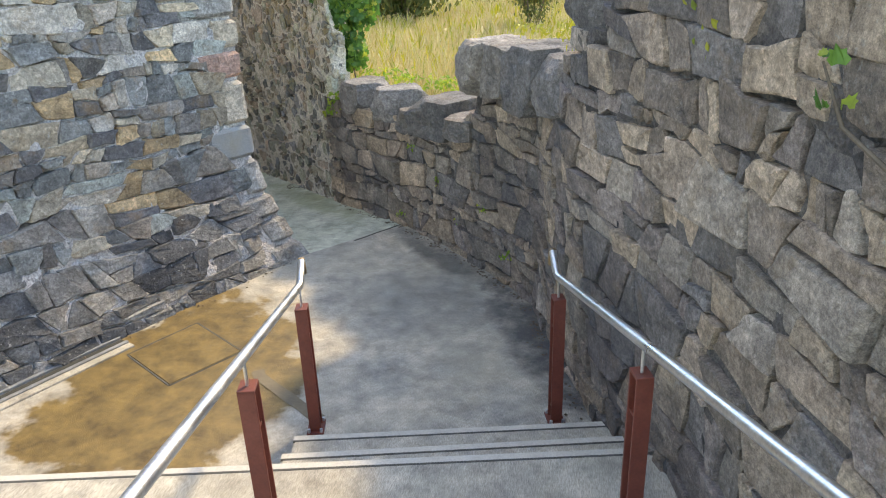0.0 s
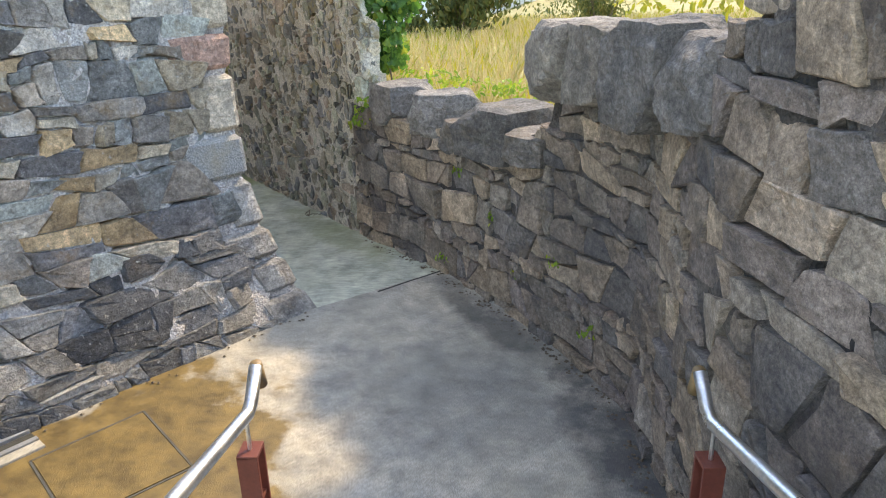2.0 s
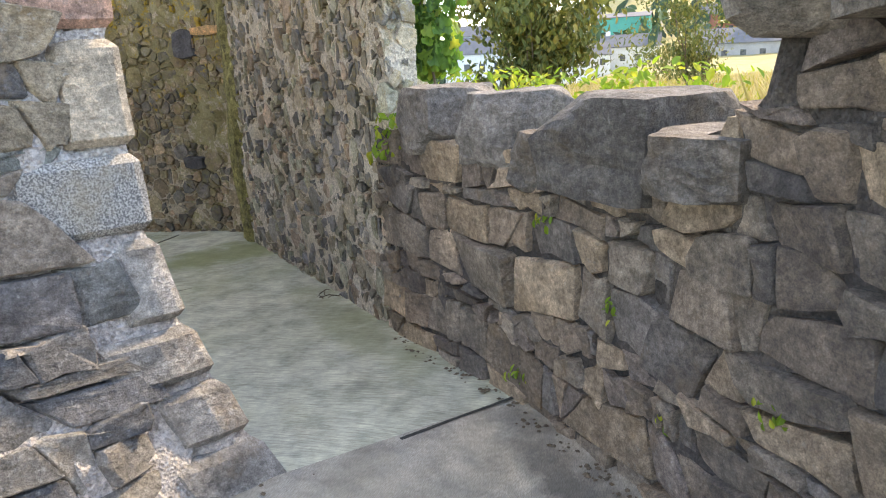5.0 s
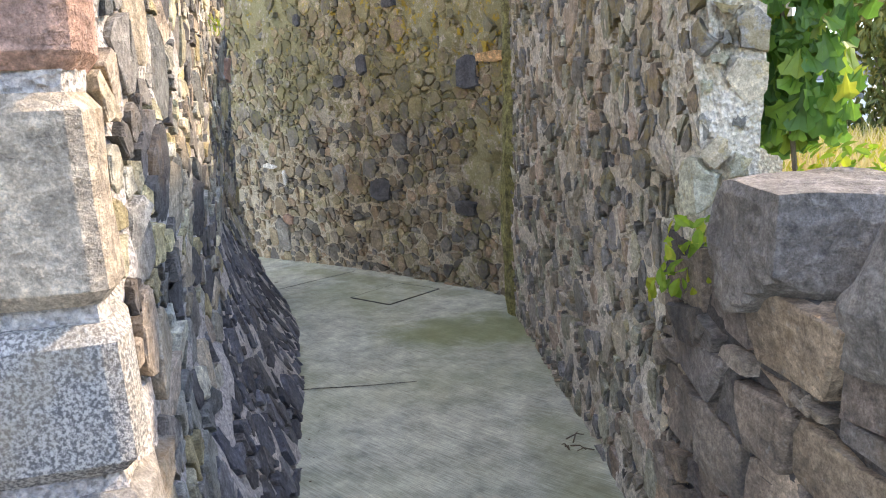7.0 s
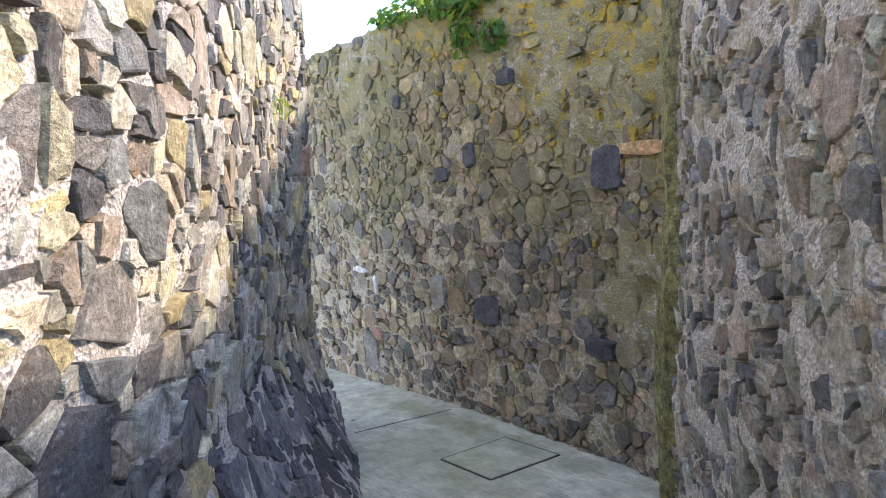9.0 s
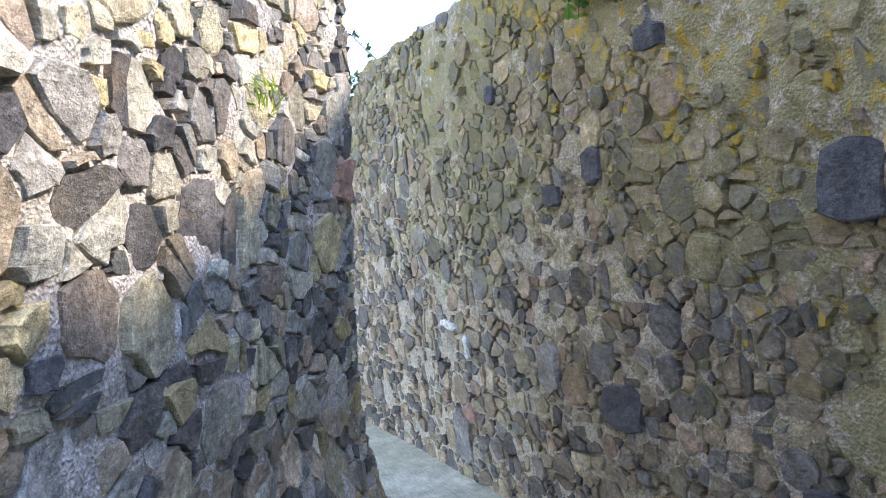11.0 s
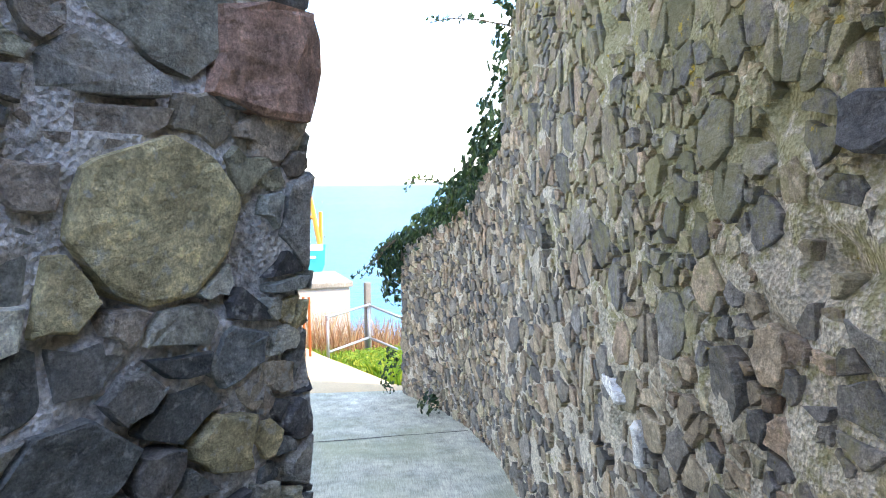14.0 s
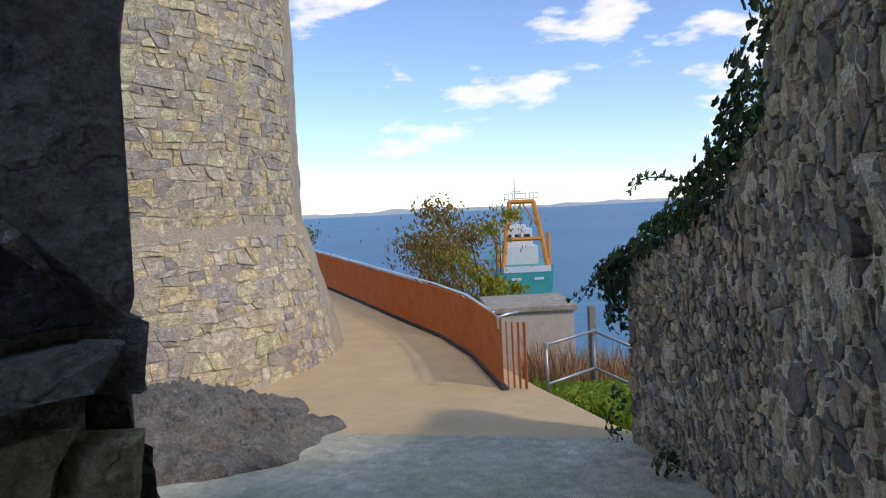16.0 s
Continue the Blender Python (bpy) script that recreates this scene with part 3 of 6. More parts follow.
def coursed_cells(u0, u1, z0, z1, size, aspect, rng):
    """Roughly coursed rubble: wavering courses cut into stones, some split or laid on edge.
    A corner is (u, z, 1), a point along a side (u, z, 0)."""
    lines = [z0 - size * 0.6]
    while lines[-1] < z1 + size * 0.5:
        lines.append(lines[-1] + size * rng.choice((0.55, 0.75, 0.9, 1.0, 1.1, 1.3, 1.5)))
    amp = size * 0.6
    seed = rng.uniform(0, 50)

    def line_z(i, u):
        return lines[i] + amp * noise.noise(Vector((u / (size * 5.0), i * 7.3, seed))) + amp * 0.5 * noise.noise(Vector((u / (size * 1.6), i * 3.1, seed + 9)))

    cells = []
    for i in range(len(lines) - 1):
        h = lines[i + 1] - lines[i]
        u = u0 - size * rng.uniform(0.2, 1.5)
        lean = rng.gauss(0, 0.12) * h
        while u < u1 + size:
            w = (0.45 * h + 0.55 * size) * aspect * rng.choice((0.5, 0.7, 0.85, 1.0, 1.0, 1.2, 1.5, 1.8))
            lean2 = rng.gauss(0, 0.2) * h
            a, b = u - lean, u + w - lean2
            c, d = u + w + lean2, u + lean
            quad = [(a, line_z(i, a)), (b, line_z(i, b)), (c, line_z(i + 1, c)), (d, line_z(i + 1, d))]
            k = rng.random()
            if k < 0.13 and h > size * 0.8:      # two thin stones, one over the other
                t1, t2 = rng.uniform(0.3, 0.7), rng.uniform(0.3, 0.7)
                p = (d + (a - d) * (1 - t1), quad[0][1] + (quad[3][1] - quad[0][1]) * t1)
                q = (b + (c - b) * t2, quad[1][1] + (quad[2][1] - quad[1][1]) * t2)
                cells += [[quad[0], quad[1], q, p], [p, q, quad[2], quad[3]]]
            elif k < 0.17:                       # a wedge cut across
                t1, t2 = rng.uniform(0.25, 0.5), rng.uniform(0.5, 0.8)
                p = tuple(quad[0][n] + (quad[1][n] - quad[0][n]) * t1 for n in (0, 1))
                q = tuple(quad[3][n] + (quad[2][n] - quad[3][n]) * t2 for n in (0, 1))
                cells += [[quad[0], p, q, quad[3]], [p, quad[1], quad[2], q]]
            else:
                cells.append(quad)
            u += w
            lean = lean2
    out = []
    j = size * 0.075
    for quad in cells:
        pts = []
        for n in range(4):
            p, q = quad[n], quad[(n + 1) % 4]
            pts.append((p[0] + rng.gauss(0, j), p[1] + rng.gauss(0, j), 1))
            if math.hypot(p[0] - q[0], p[1] - q[1]) > size * 0.5:
                t = rng.uniform(0.3, 0.7)
                pts.append((p[0] + (q[0] - p[0]) * t + rng.gauss(0, j * 0.8), p[1] + (q[1] - p[1]) * t + rng.gauss(0, j * 0.8), 0))
        out.append(pts)
    return out


def stone_outline(poly, joint, rng):
    """The poly's outline drawn in by the joint, its corners cut."""
    cu, cz = sum(p[0] for p in poly) / len(poly), sum(p[1] for p in poly) / len(poly)
    ring = []
    for i, p in enumerate(poly):
        a, b = poly[i - 1], poly[(i + 1) % len(poly)]
        if p[2]:
            for q in (a, b):
                t = rng.uniform(0.05, 0.14)
                ring.append((p[0] + (q[0] - p[0]) * t, p[1] + (q[1] - p[1]) * t))
        else:
            ring.append(p[:2])
    su, sz = max(abs(p[0] - cu) for p in ring), max(abs(p[1] - cz) for p in ring)
    if su < joint * 1.3 or sz < joint * 1.3:
        return None
    out = []
    for u, z in ring:
        k = joint * rng.uniform(0.35, 1.35)
        out.append((cu + (u - cu) * max(1 - k / su, 0.3), cz + (z - cz) * max(1 - k / sz, 0.3)))
    return (cu, cz), out


def stone_geo(face, centre, ring, proud, rng, deep=0.07):
    cu, cz = centre
    size = math.sqrt(sum(math.hypot(u - cu, z - cz) ** 2 for u, z in ring) / len(ring))
    tu, tz = rng.gauss(0, 0.12), rng.gauss(0.05, 0.12)
    n = len(ring)
    verts, faces = [], []
    edge, top = rng.uniform(0.6, 0.9), rng.uniform(0.88, 0.96)
    for k, (sc, base) in enumerate(((1.03, -deep), (1.0, proud * edge), (top, proud))):
        for u, z in ring:
            du, dz = (u - cu) * sc, (z - cz) * sc
            w = base if k == 0 else base + tu * du * 0.6 + tz * dz * 0.6 + rng.gauss(0, 0.1) * proud
            verts.append(face.at(min(max(cu + du, 0), face.length), cz + dz, w))
    verts.append(face.at(min(max(cu + rng.gauss(0, 0.15) * size, 0), face.length), cz + rng.gauss(0, 0.2) * size, proud * rng.uniform(0.9, 1.12)))
    for k in range(2):
        for i in range(n):
            j = (i + 1) % n
            faces.append((k * n + i, k * n + j, (k + 1) * n + j, (k + 1) * n + i))
    for i in range(n):
        faces.append((2 * n + i, 2 * n + (i + 1) % n, 3 * n))
    # turn the piece outward
    p, nn = face.plan(min(max(cu, 0), face.length))
    a, b, c = verts[2 * n], verts[2 * n + 1], verts[3 * n]
    if (b - a).cross(c - a).dot(Vector((nn.x, nn.y, 0))) < 0:
        faces = [f[::-1] for f in faces]
    return verts, faces


def wall_body(face, mat, du=0.06, dz=0.06, rough=0.012, hollow=0.055):
    """The mortar core of a wall: a bumpy face, a top, a back and ends."""
    nu = max(2, int(face.length / du))
    verts, faces = [], []
    us = sorted(set([face.length * i / nu for i in range(nu + 1)] + list(face.u)))
    ztop = [face.top(u) for u in us]
    foot = [face.foot(u) for u in us]
    nz = max(3, int((max(ztop) - min(foot)) / dz))
    for u, zt, zf in zip(us, ztop, foot):
        p, n = face.plan(u)
        for k in range(nz + 1):
            z = zf + (zt - zf) * k / nz
            v = face.at(u, z, 0)
            w = noise.noise(v * 5.0) * rough + noise.noise(v * 17.0) * rough * 0.7
            w -= hollow * max(0.0, noise.noise(v * 6.0 + Vector((7, 3, 1))) - 0.05) * 3
            verts.append(v + Vector((n.x, n.y, 0)) * w + Vector((0, 0, noise.noise(v * 9.0) * 0.02 if k == nz else 0)))
        for z in (zt - 0.02 + noise.noise(Vector((u * 3, 0, zt))) * 0.03, zf):
            q = p - n * face.thick
            verts.append(Vector((q.x, q.y, z)))
    row = nz + 3
    for i in range(len(us) - 1):
        for k in range(row):
            k2 = (k + 1) % row
            faces.append((i * row + k, (i + 1) * row + k, (i + 1) * row + k2, i * row + k2))
    faces.append(tuple(range(row))[::-1])
    faces.append(tuple((len(us) - 1) * row + k for k in range(row)))
    me = mesh_from("core", verts, faces, mat)
    bm = bmesh.new()
    bm.from_mesh(me)
    bmesh.ops.recalc_face_normals(bm, faces=bm.faces[:])
    bm.to_mesh(me)
    bm.free()
    return me


def rubble(wall, face, mats, size, aspect, joint, proud, near_u, rng, u0=0.0, u1=None, zcap=99.0, keep=None, deep=0.07, limit=300, name="stone", cells=rubble_cells):
    """Lays stones over a wall's face: those about near_u as pieces, the rest joined."""
    u1 = face.length if u1 is None else u1
    zlo = min(face.foot(u0 + (u1 - u0) * i / 20) for i in range(21))
    zhi = min(max(face.top(u0 + (u1 - u0) * i / 40) for i in range(41)), zcap)
    made = []
    for poly in cells(u0, u1, zlo, zhi, size, aspect, rng):
        o = stone_outline(poly, joint, rng)
        if o is None:
            continue
        (cu, cz), ring = o
        if not (u0 <= cu <= u1) or cz > zcap:
            continue
        lo, hi = face.foot(cu), face.top(cu)
        if cz < lo or cz > hi - 0.02:
            continue
        ring = [(min(max(u, u0 - 0.03), u1 + 0.03), min(max(z, lo - 0.05), hi + 0.01)) for u, z in ring]
        if keep and not keep(cu, cz, rng):
            continue
        pr = proud * rng.uniform(0.4, 1.7)
        made.append(((cu - near_u[0]) ** 2 + (cz - near_u[1]) ** 2, stone_geo(face, (cu, cz), ring, pr, rng, deep)))
    made.sort(key=lambda q: q[0])
    for _, (v, f) in made[:limit]:
        part(name, mesh_from(name, v, f, mats[0]), wall)
    if len(made) > limit:
        rest = part(name + "s", mesh_from(name + "s", *merge(*[g for _, g in made[limit:]]), mats[1]), wall)
        rest["kind"] = "stuff"
    return len(made)


RNG = random.Random(7)

# plan of the walls
LOW = [(2.7, -3.0), (2.3, 0.0), (1.9, 1.6), (1.62, 2.5), (1.36, 3.25), (1.14, 3.8), (0.97, 4.4), (0.78, 5.02), (0.45, 5.5), (0.02, 6.02), (-0.6, 6.58), (-1.3, 7.14), (-1.6, 7.4)]
HIGH = [(-1.34, 7.42), (-1.45, 7.28), (-2.5, 8.24), (-4.1, 9.62), (-4.42, 10.02)]
FAR = [(-4.30, 9.98), (-4.9, 10.09), (-7.6, 10.18), (-9.4, 10.15), (-11.05, 10.13), (-11.16, 10.5)]
END = [(-11.0, 10.17), (-12.3, 10.03), (-13.1, 9.86), (-14.25, 9.46), (-14.5, 9.9)]
LEFT = [(-4.75, -0.25), (-3.0, 3.21), (-1.74, 5.70), (-2.46, 6.13), (-3.8, 6.94), (-6.09, 8.24), (-6.72, 8.62), (-7.04, 8.875), (-7.2, 8.995), (-7.29, 8.92), (-7.42, 8.45), (-7.9, 5.5)]


def wall(name, label):
    return tagged(new(name), label, "wall", kind="structure")


# ---------------------------------------------------------------- ground, sea and floors
WALL_Y = [(-14.6, 9.75), (-13.1, 10.1), (-11.1, 10.42), (-4.4, 10.3), (-2.6, 8.6), (-1.3, 7.45), (0.1, 6.25), (0.95, 5.2), (1.3, 4.2), (1.55, 3.45), (1.85, 2.6), (2.5, 0.2), (2.9, -3.0), (3.6, -12.0)]
WALL_X = sorted([(y, x) for x, y in WALL_Y])


def outside(x, y):
    """How far a point lies beyond the enclosing wall, on the meadow's side."""
    if x < -14.6:
        return y - interp(x, [(-30, -0.5), (-26.5, 2.1), (-23.0, 4.75), (-21.1, 6.2), (-17.5, 8.05), (-14.6, 9.75)])
    if x > 3.6:
        return 5.0
    return y - interp(x, WALL_Y)


def ground_z(x, y):
    near = interp(x, [(-60, -12.5), (-42, -10.5), (-30, -5.0), (-22, -2.3), (-17.5, -1.45), (-14.5, -1.05), (-11, 0.3), (-6, 0.8), (3, 0.95), (30, 1.4), (200, 3)])
    far = interp(y, [(5, 0.0), (25, -0.9), (44, -1.5), (60, -4.6), (110, -4.6), (180, -1.0), (400, 48.0), (900, 125.0), (3000, 140.0)])
    return near + far + noise.noise(Vector((x * 0.25, y * 0.25, 0))) * 0.18 if x > -40 else near + min(far, 0) - 0.5


def terrain():
    xs = [-60, -55, -50, -46, -43, -40] + list(np.arange(-38, -25, 1.0)) + list(np.arange(-25, 6, 0.3)) + [7, 8, 10, 12, 15, 18, 22, 27, 33, 40, 50, 65, 85, 120, 180, 280, 450, 800, 1500, 3000]
    ys = [-400, -150, -60, -30, -20, -14, -10, -6] + list(np.arange(-3, 14, 0.3)) + [15, 16, 17, 18, 20, 22, 25, 28, 32, 37, 43, 50, 58, 68, 80, 95, 115, 140, 180, 250, 350, 500, 900, 1700, 3000]
    verts, faces = [], []
    for x in xs:
        for y in ys:
            o = outside(x, y)
            k = min(max((o + 0.1) / 0.25, 0), 1) if x > -31 else 1
            inside = floor_z(x) - 0.35
            verts.append((x, y, inside * (1 - k) + ground_z(x, y) * k))
    n = len(ys)
    for i in range(len(xs) - 1):
        for j in range(n - 1):
            faces.append((i * n + j, (i + 1) * n + j, (i + 1) * n + j + 1, i * n + j + 1))
    ob = new("ground", mesh_from("ground", verts, faces, M_SOIL, True))
    return tagged(ob, "rough meadow ground of dry grass sloping to the shore", "ground", kind="structure")


terrain()


def sea_mat():
    m, nt, bsdf, pos = base_mat("sea_water", 0.4)
    bsdf.inputs["IOR"].default_value = 1.33
    mp = nd(nt, "ShaderNodeMapping", Vector=pos, Scale=(0.5, 0.12, 1.0), Rotation=(0, 0, 0.3))
    a = noise_tex(nt, (mp, 0), 1.0, 6.0, 0.65)
    big = noise_tex(nt, pos, 0.006, 4.0, 0.6)
    col = mix(nt, (ramp(nt, (big, 0), [(0.35, 0.0), (0.65, 1.0)]), 0), (0.022, 0.165, 0.30), (0.045, 0.22, 0.36))
    finish(nt, bsdf, col, (a, 0), 0.6, 0.5)
    return m


def flat_sheet(name, x0, x1, y0, y1, z, mat):
    return new(name, mesh_from(name, [(x0, y0, z), (x1, y0, z), (x1, y1, z), (x0, y1, z)], [(0, 1, 2, 3)], mat))


tagged(flat_sheet("water", -4800, -20, -4800, 4800, -9.0, sea_mat()), "wide calm blue sea water below the castle", "sea", kind="structure")


def far_shore():
    verts, faces = [], []
    n = 160
    for i in range(n + 1):
        y = -3600 + 6400 * i / n
        h = 17 + 12 * noise.noise(Vector((y * 0.0016, 3, 0))) + 12 * noise.noise(Vector((y * 0.008, 5, 0))) + (8 if y < -800 else 0)
        verts += [(-3700, y, -12), (-3780, y, -9 + h * 0.25), (-4050, y, -9 + max(h, 6)), (-4400, y, -12)]
    for i in range(n):
        for k in range(3):
            faces.append((i * 4 + k, (i + 1) * 4 + k, (i + 1) * 4 + k + 1, i * 4 + k + 1))
    # distance haze is mixed into the land's own colours
    m = simple_mat("haze_tinted_land", (0.44, 0.52, 0.56), (0.52, 0.57, 0.55), 0.004, 0.95, 0.0, 0.0, 0.01, 0.02)
    tagged(new("far_shore", mesh_from("far_shore", verts, faces, m, True)), "low green far shore across the sea, haze in its colour", "backdrop", kind="structure")


far_shore()


def strip_floor(name, xs, lower, upper, rows, mat, label, cat, dz=0.0, thick=0.25):
    verts, faces = [], []
    for x in xs:
        a, b = lower(x), upper(x)
        for k in range(rows + 1):
            verts.append((x, a + (b - a) * k / rows, floor_z(x) + dz))
    n = rows + 1
    for i in range(len(xs) - 1):
        for k in range(rows):
            faces.append((i * n + k, (i + 1) * n + k, (i + 1) * n + k + 1, i * n + k + 1))
    return tagged(new(name, mesh_from(name, verts, faces, mat)), label, cat, kind="structure")


JL, JR = Vector((-1.50, 5.60)), Vector((-0.55, 6.72))   # joint between landing and passage
LEFT_Y = [(-7.6, 8.0), (-7.2, 8.6), (-6.0, 8.0), (-1.74, 5.5), (-1.5, 5.60)]
KERB = [(-34, -2.6), (-30, -0.35), (-26.5, 1.95), (-23.0, 4.55), (-21.1, 6.05), (-17.9, 7.85), (-16.6, 8.55), (-14.5, 9.5)]


def pass_low(x):
    if x > -1.5:
        return JL.y + (JR.y - JL.y) * (x - JL.x) / (JR.x - JL.x)
    return interp(x, LEFT_Y) if x > -7.6 else interp(x, [(-40, -14), (-9, 0.0), (-7.6, 8.0)])


def pass_high(x):
    if x < -14.5:
        return interp(x, KERB)
    return interp(x, WALL_Y) - 0.12


xs_pass = list(np.arange(-14.4, -0.5, 0.25)) + [-0.56]
strip_floor("floor_passage", xs_pass, pass_low, pass_high, 10, M_CONC, "damp brushed grey-green concrete passage floor", "floor")
strip_floor("path", list(np.arange(-34, -14.3, 0.4)) + [-14.4], lambda x: interp(x, [(-40, -14), (-20, -4), (-14.4, 3.5)]), pass_high, 10, M_PATH, "sandy buff surfaced path curving round the tower", "path")


def landing():
    pts = [(-4.3, -0.6), (2.2, -0.6), (1.9, 3.0), (1.5, 4.0), (1.2, 5.0), (0.6, 5.75), (-0.2, 6.4), (-0.55, 6.72), (-1.5, 5.60), (-2.1, 4.9), (-3.2, 2.7)]
    v = [(x, y, 0.0) for x, y in pts] + [(x, y, -0.3) for x, y in pts]
    n = len(pts)
    f = [tuple(range(n))] + [(i, i + n, (i + 1) % n + n, (i + 1) % n) for i in range(n)]
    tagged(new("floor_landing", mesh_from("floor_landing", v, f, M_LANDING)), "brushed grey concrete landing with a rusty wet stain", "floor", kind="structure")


landing()


def crack_line(name, pts, width, label, mat=None, z=0.004, on_floor=True, cat="joint"):
    """A thin recessed-looking joint laid along the floor."""
    v, f = [], []
    pts = [Vector(p) for p in pts]
    dense = []
    for a, b in zip(pts, pts[1:]):
        m = max(2, int((b - a).length / 0.15))
        dense += [a.lerp(b, i / m) for i in range(m)]
    dense.append(pts[-1])
    for i, p in enumerate(dense):
        d = (dense[min(i + 1, len(dense) - 1)] - dense[max(i - 1, 0)]).normalized()
        n = Vector((-d.y, d.x)) * width / 2 * (1 + 0.5 * noise.noise(Vector((p.x * 6, p.y * 6, 0))))
        j = n.normalized() * noise.noise(Vector((p.x * 4, p.y * 4, 9))) * 0.012
        zz = (floor_z(p.x) if on_floor else 0.0) + z
        v += [(p.x + n.x + j.x, p.y + n.y + j.y, zz), (p.x - n.x + j.x, p.y - n.y + j.y, zz)]
    for i in range(len(dense) - 1):
        f.append((2 * i, 2 * i + 1, 2 * i + 3, 2 * i + 2))
    return tagged(new(name, mesh_from(name, v, f, mat or M_DARKGAP)), label, cat, kind="structure")


crack_line("trim_joint", [(-1.5, 5.62), (-1.33, 5.72), (-0.62, 6.62)], 0.022, "dark open joint across the concrete floor", z=0.008)
crack_line("trim_joint", [(-4.15, 7.55), (-3.62, 8.1)], 0.012, "hairline crack joint in the concrete floor")
crack_line("trim_joint", [(-6.75, 9.1), (-6.72, 10.05)], 0.016, "dark joint across the passage floor")
crack_line("trim_joint", [(-12.2, 10.0), (-11.9, 8.0)], 0.016, "dark joint across the passage floor")
crack_line("trim_joint", [(-0.4, 3.35), (-0.95, 3.75), (-1.0, 3.82)], 0.085, "brown patched strip across the landing", on_floor=False, mat=M_STRIP)


def floor_cover(corners, label, dz, mat, on_floor=True):
    c = [Vector(p) for p in corners]
    ob = thing("access_cover", label, "manhole cover", group="floor access covers")
    mid = sum(c, Vector((0, 0))) / 4
    def lift(x):
        return (floor_z(x) if on_floor else 0.0) + dz

    inner = [mid + (p - mid) * 0.965 for p in c]
    v = [(p.x, p.y, lift(p.x) + 0.002) for p in inner]
    v += [(p.x, p.y, lift(p.x) - 0.02) for p in inner]
    f = [(0, 1, 2, 3)] + [(i, i + 4, (i + 1) % 4 + 4, (i + 1) % 4) for i in range(4)]
    part("lid", mesh_from("lid", v, f, mat), ob)
    for a, b in zip(c, c[1:] + c[:1]):
        d = (b - a).normalized()
        n = Vector((-d.y, d.x)) * 0.006
        q = [(e.x, e.y, lift(e.x)) for e in (a + n, a - n, b - n, b + n)]
        q += [(x, y, z - 0.02) for x, y, z in q]
        part("frame_edge", mesh_from("frame_edge", q, [(0, 1, 2, 3), (0, 4, 5, 1), (1, 5, 6, 2), (2, 6, 7, 3), (3, 7, 4, 0)], M_GROOVE), ob, "dark gap round the lid")
    return ob


floor_cover([(-5.76, 9.25), (-5.22, 9.26), (-5.24, 9.9), (-5.8, 9.88)], "concrete-filled access cover set flush in passage floor", 0.006, M_CONC)
floor_cover([(-1.74, 4.41), (-1.21, 4.05), (-1.51, 3.58), (-2.02, 3.91)], "rust-stained concrete cover set in the landing", 0.003, M_LANDING, False)


def stairs():
    ob = thing("staircase", "shallow pale concrete steps down to the landing", "stairs")
    axis = Vector((0.2, -0.98)).normalized()
    side = Vector((axis.y, -axis.x)) * -1
    noses = [((-0.43, 3.06), (1.75, 3.51), 0.105), ((-0.38, 2.78), (1.95, 3.28), 0.21), ((-2.6, 2.12), (2.3, 3.1), 0.32)]
    extra = [(1.9, 0.45), (1.3, 0.58), (0.7, 0.71), (0.1, 0.84), (-0.5, 0.97)]
    for y, z in extra:
        noses.append(((-2.6, y - 0.35), (2.7, y + 0.68), z))
    for i, (a, b, z) in enumerate(noses):
        a, b = Vector(a), Vector(b)
        deep = 0.6 if i < 2 else 0.95
        if i == len(noses) - 1:
            deep = 3.0
        d = Vector((b.y - a.y, -(b.x - a.x))).normalized() * deep
        pts = [a, b, b + d, a + d]
        bm = bmesh.new()
        top = [bm.verts.new((p.x, p.y, z)) for p in pts]
        low = [bm.verts.new((p.x, p.y, -0.2)) for p in pts]
        bm.faces.new(top)
        for k in range(4):
            bm.faces.new((top[k], low[k], low[(k + 1) % 4], top[(k + 1) % 4]))
        bmesh.ops.recalc_face_normals(bm, faces=bm.faces[:])
        e = [e for e in bm.edges if all(v in top for v in e.verts)]
        bmesh.ops.bevel(bm, geom=e, offset=0.012, segments=2, affect="EDGES")
        me = bpy.data.meshes.new("step")
        bm.to_mesh(me)
        bm.free()
        me.materials.append(M_STEP)
        st = part("step", me, ob)
        inn = Vector((b.y - a.y, -(b.x - a.x))).normalized()
        # worn pale band and dark line; the nosing's light contrast is painted in
        for o0, o1, hh, mt, nm in ((0.012, 0.05, 0.003, M_NOSE, "nosing"), (0.05, 0.062, 0.002, M_GROOVE, "groove")):
            q = [a + inn * o0, b + inn * o0, b + inn * o1, a + inn * o1]
            vv = [(p.x, p.y, z + hh) for p in q] + [(p.x, p.y, z - 0.004) for p in q]
            part(nm, mesh_from(nm, vv, [(3, 2, 1, 0), (0, 1, 5, 4), (1, 2, 6, 5), (2, 3, 7, 6), (3, 0, 4, 7)], mt), st)
    return ob


stairs()

# ---------------------------------------------------------------- the walls
LOW_TOP = [(-9, 2.6), (3.5, 2.6), (3.65, 2.2), (4.1, 2.15), (4.2, 1.9), (5.45, 1.84), (5.6, 1.84), (5.72, 1.34), (6.0, 1.18), (6.4, 1.12), (7.14, 1.12), (8, 1.12)]


def low_top(u):
    p = low_face.plan(u)[0]
    return interp(p.y, LOW_TOP) + 0.05 * noise.noise(Vector((u * 2.2, 4, 0)))


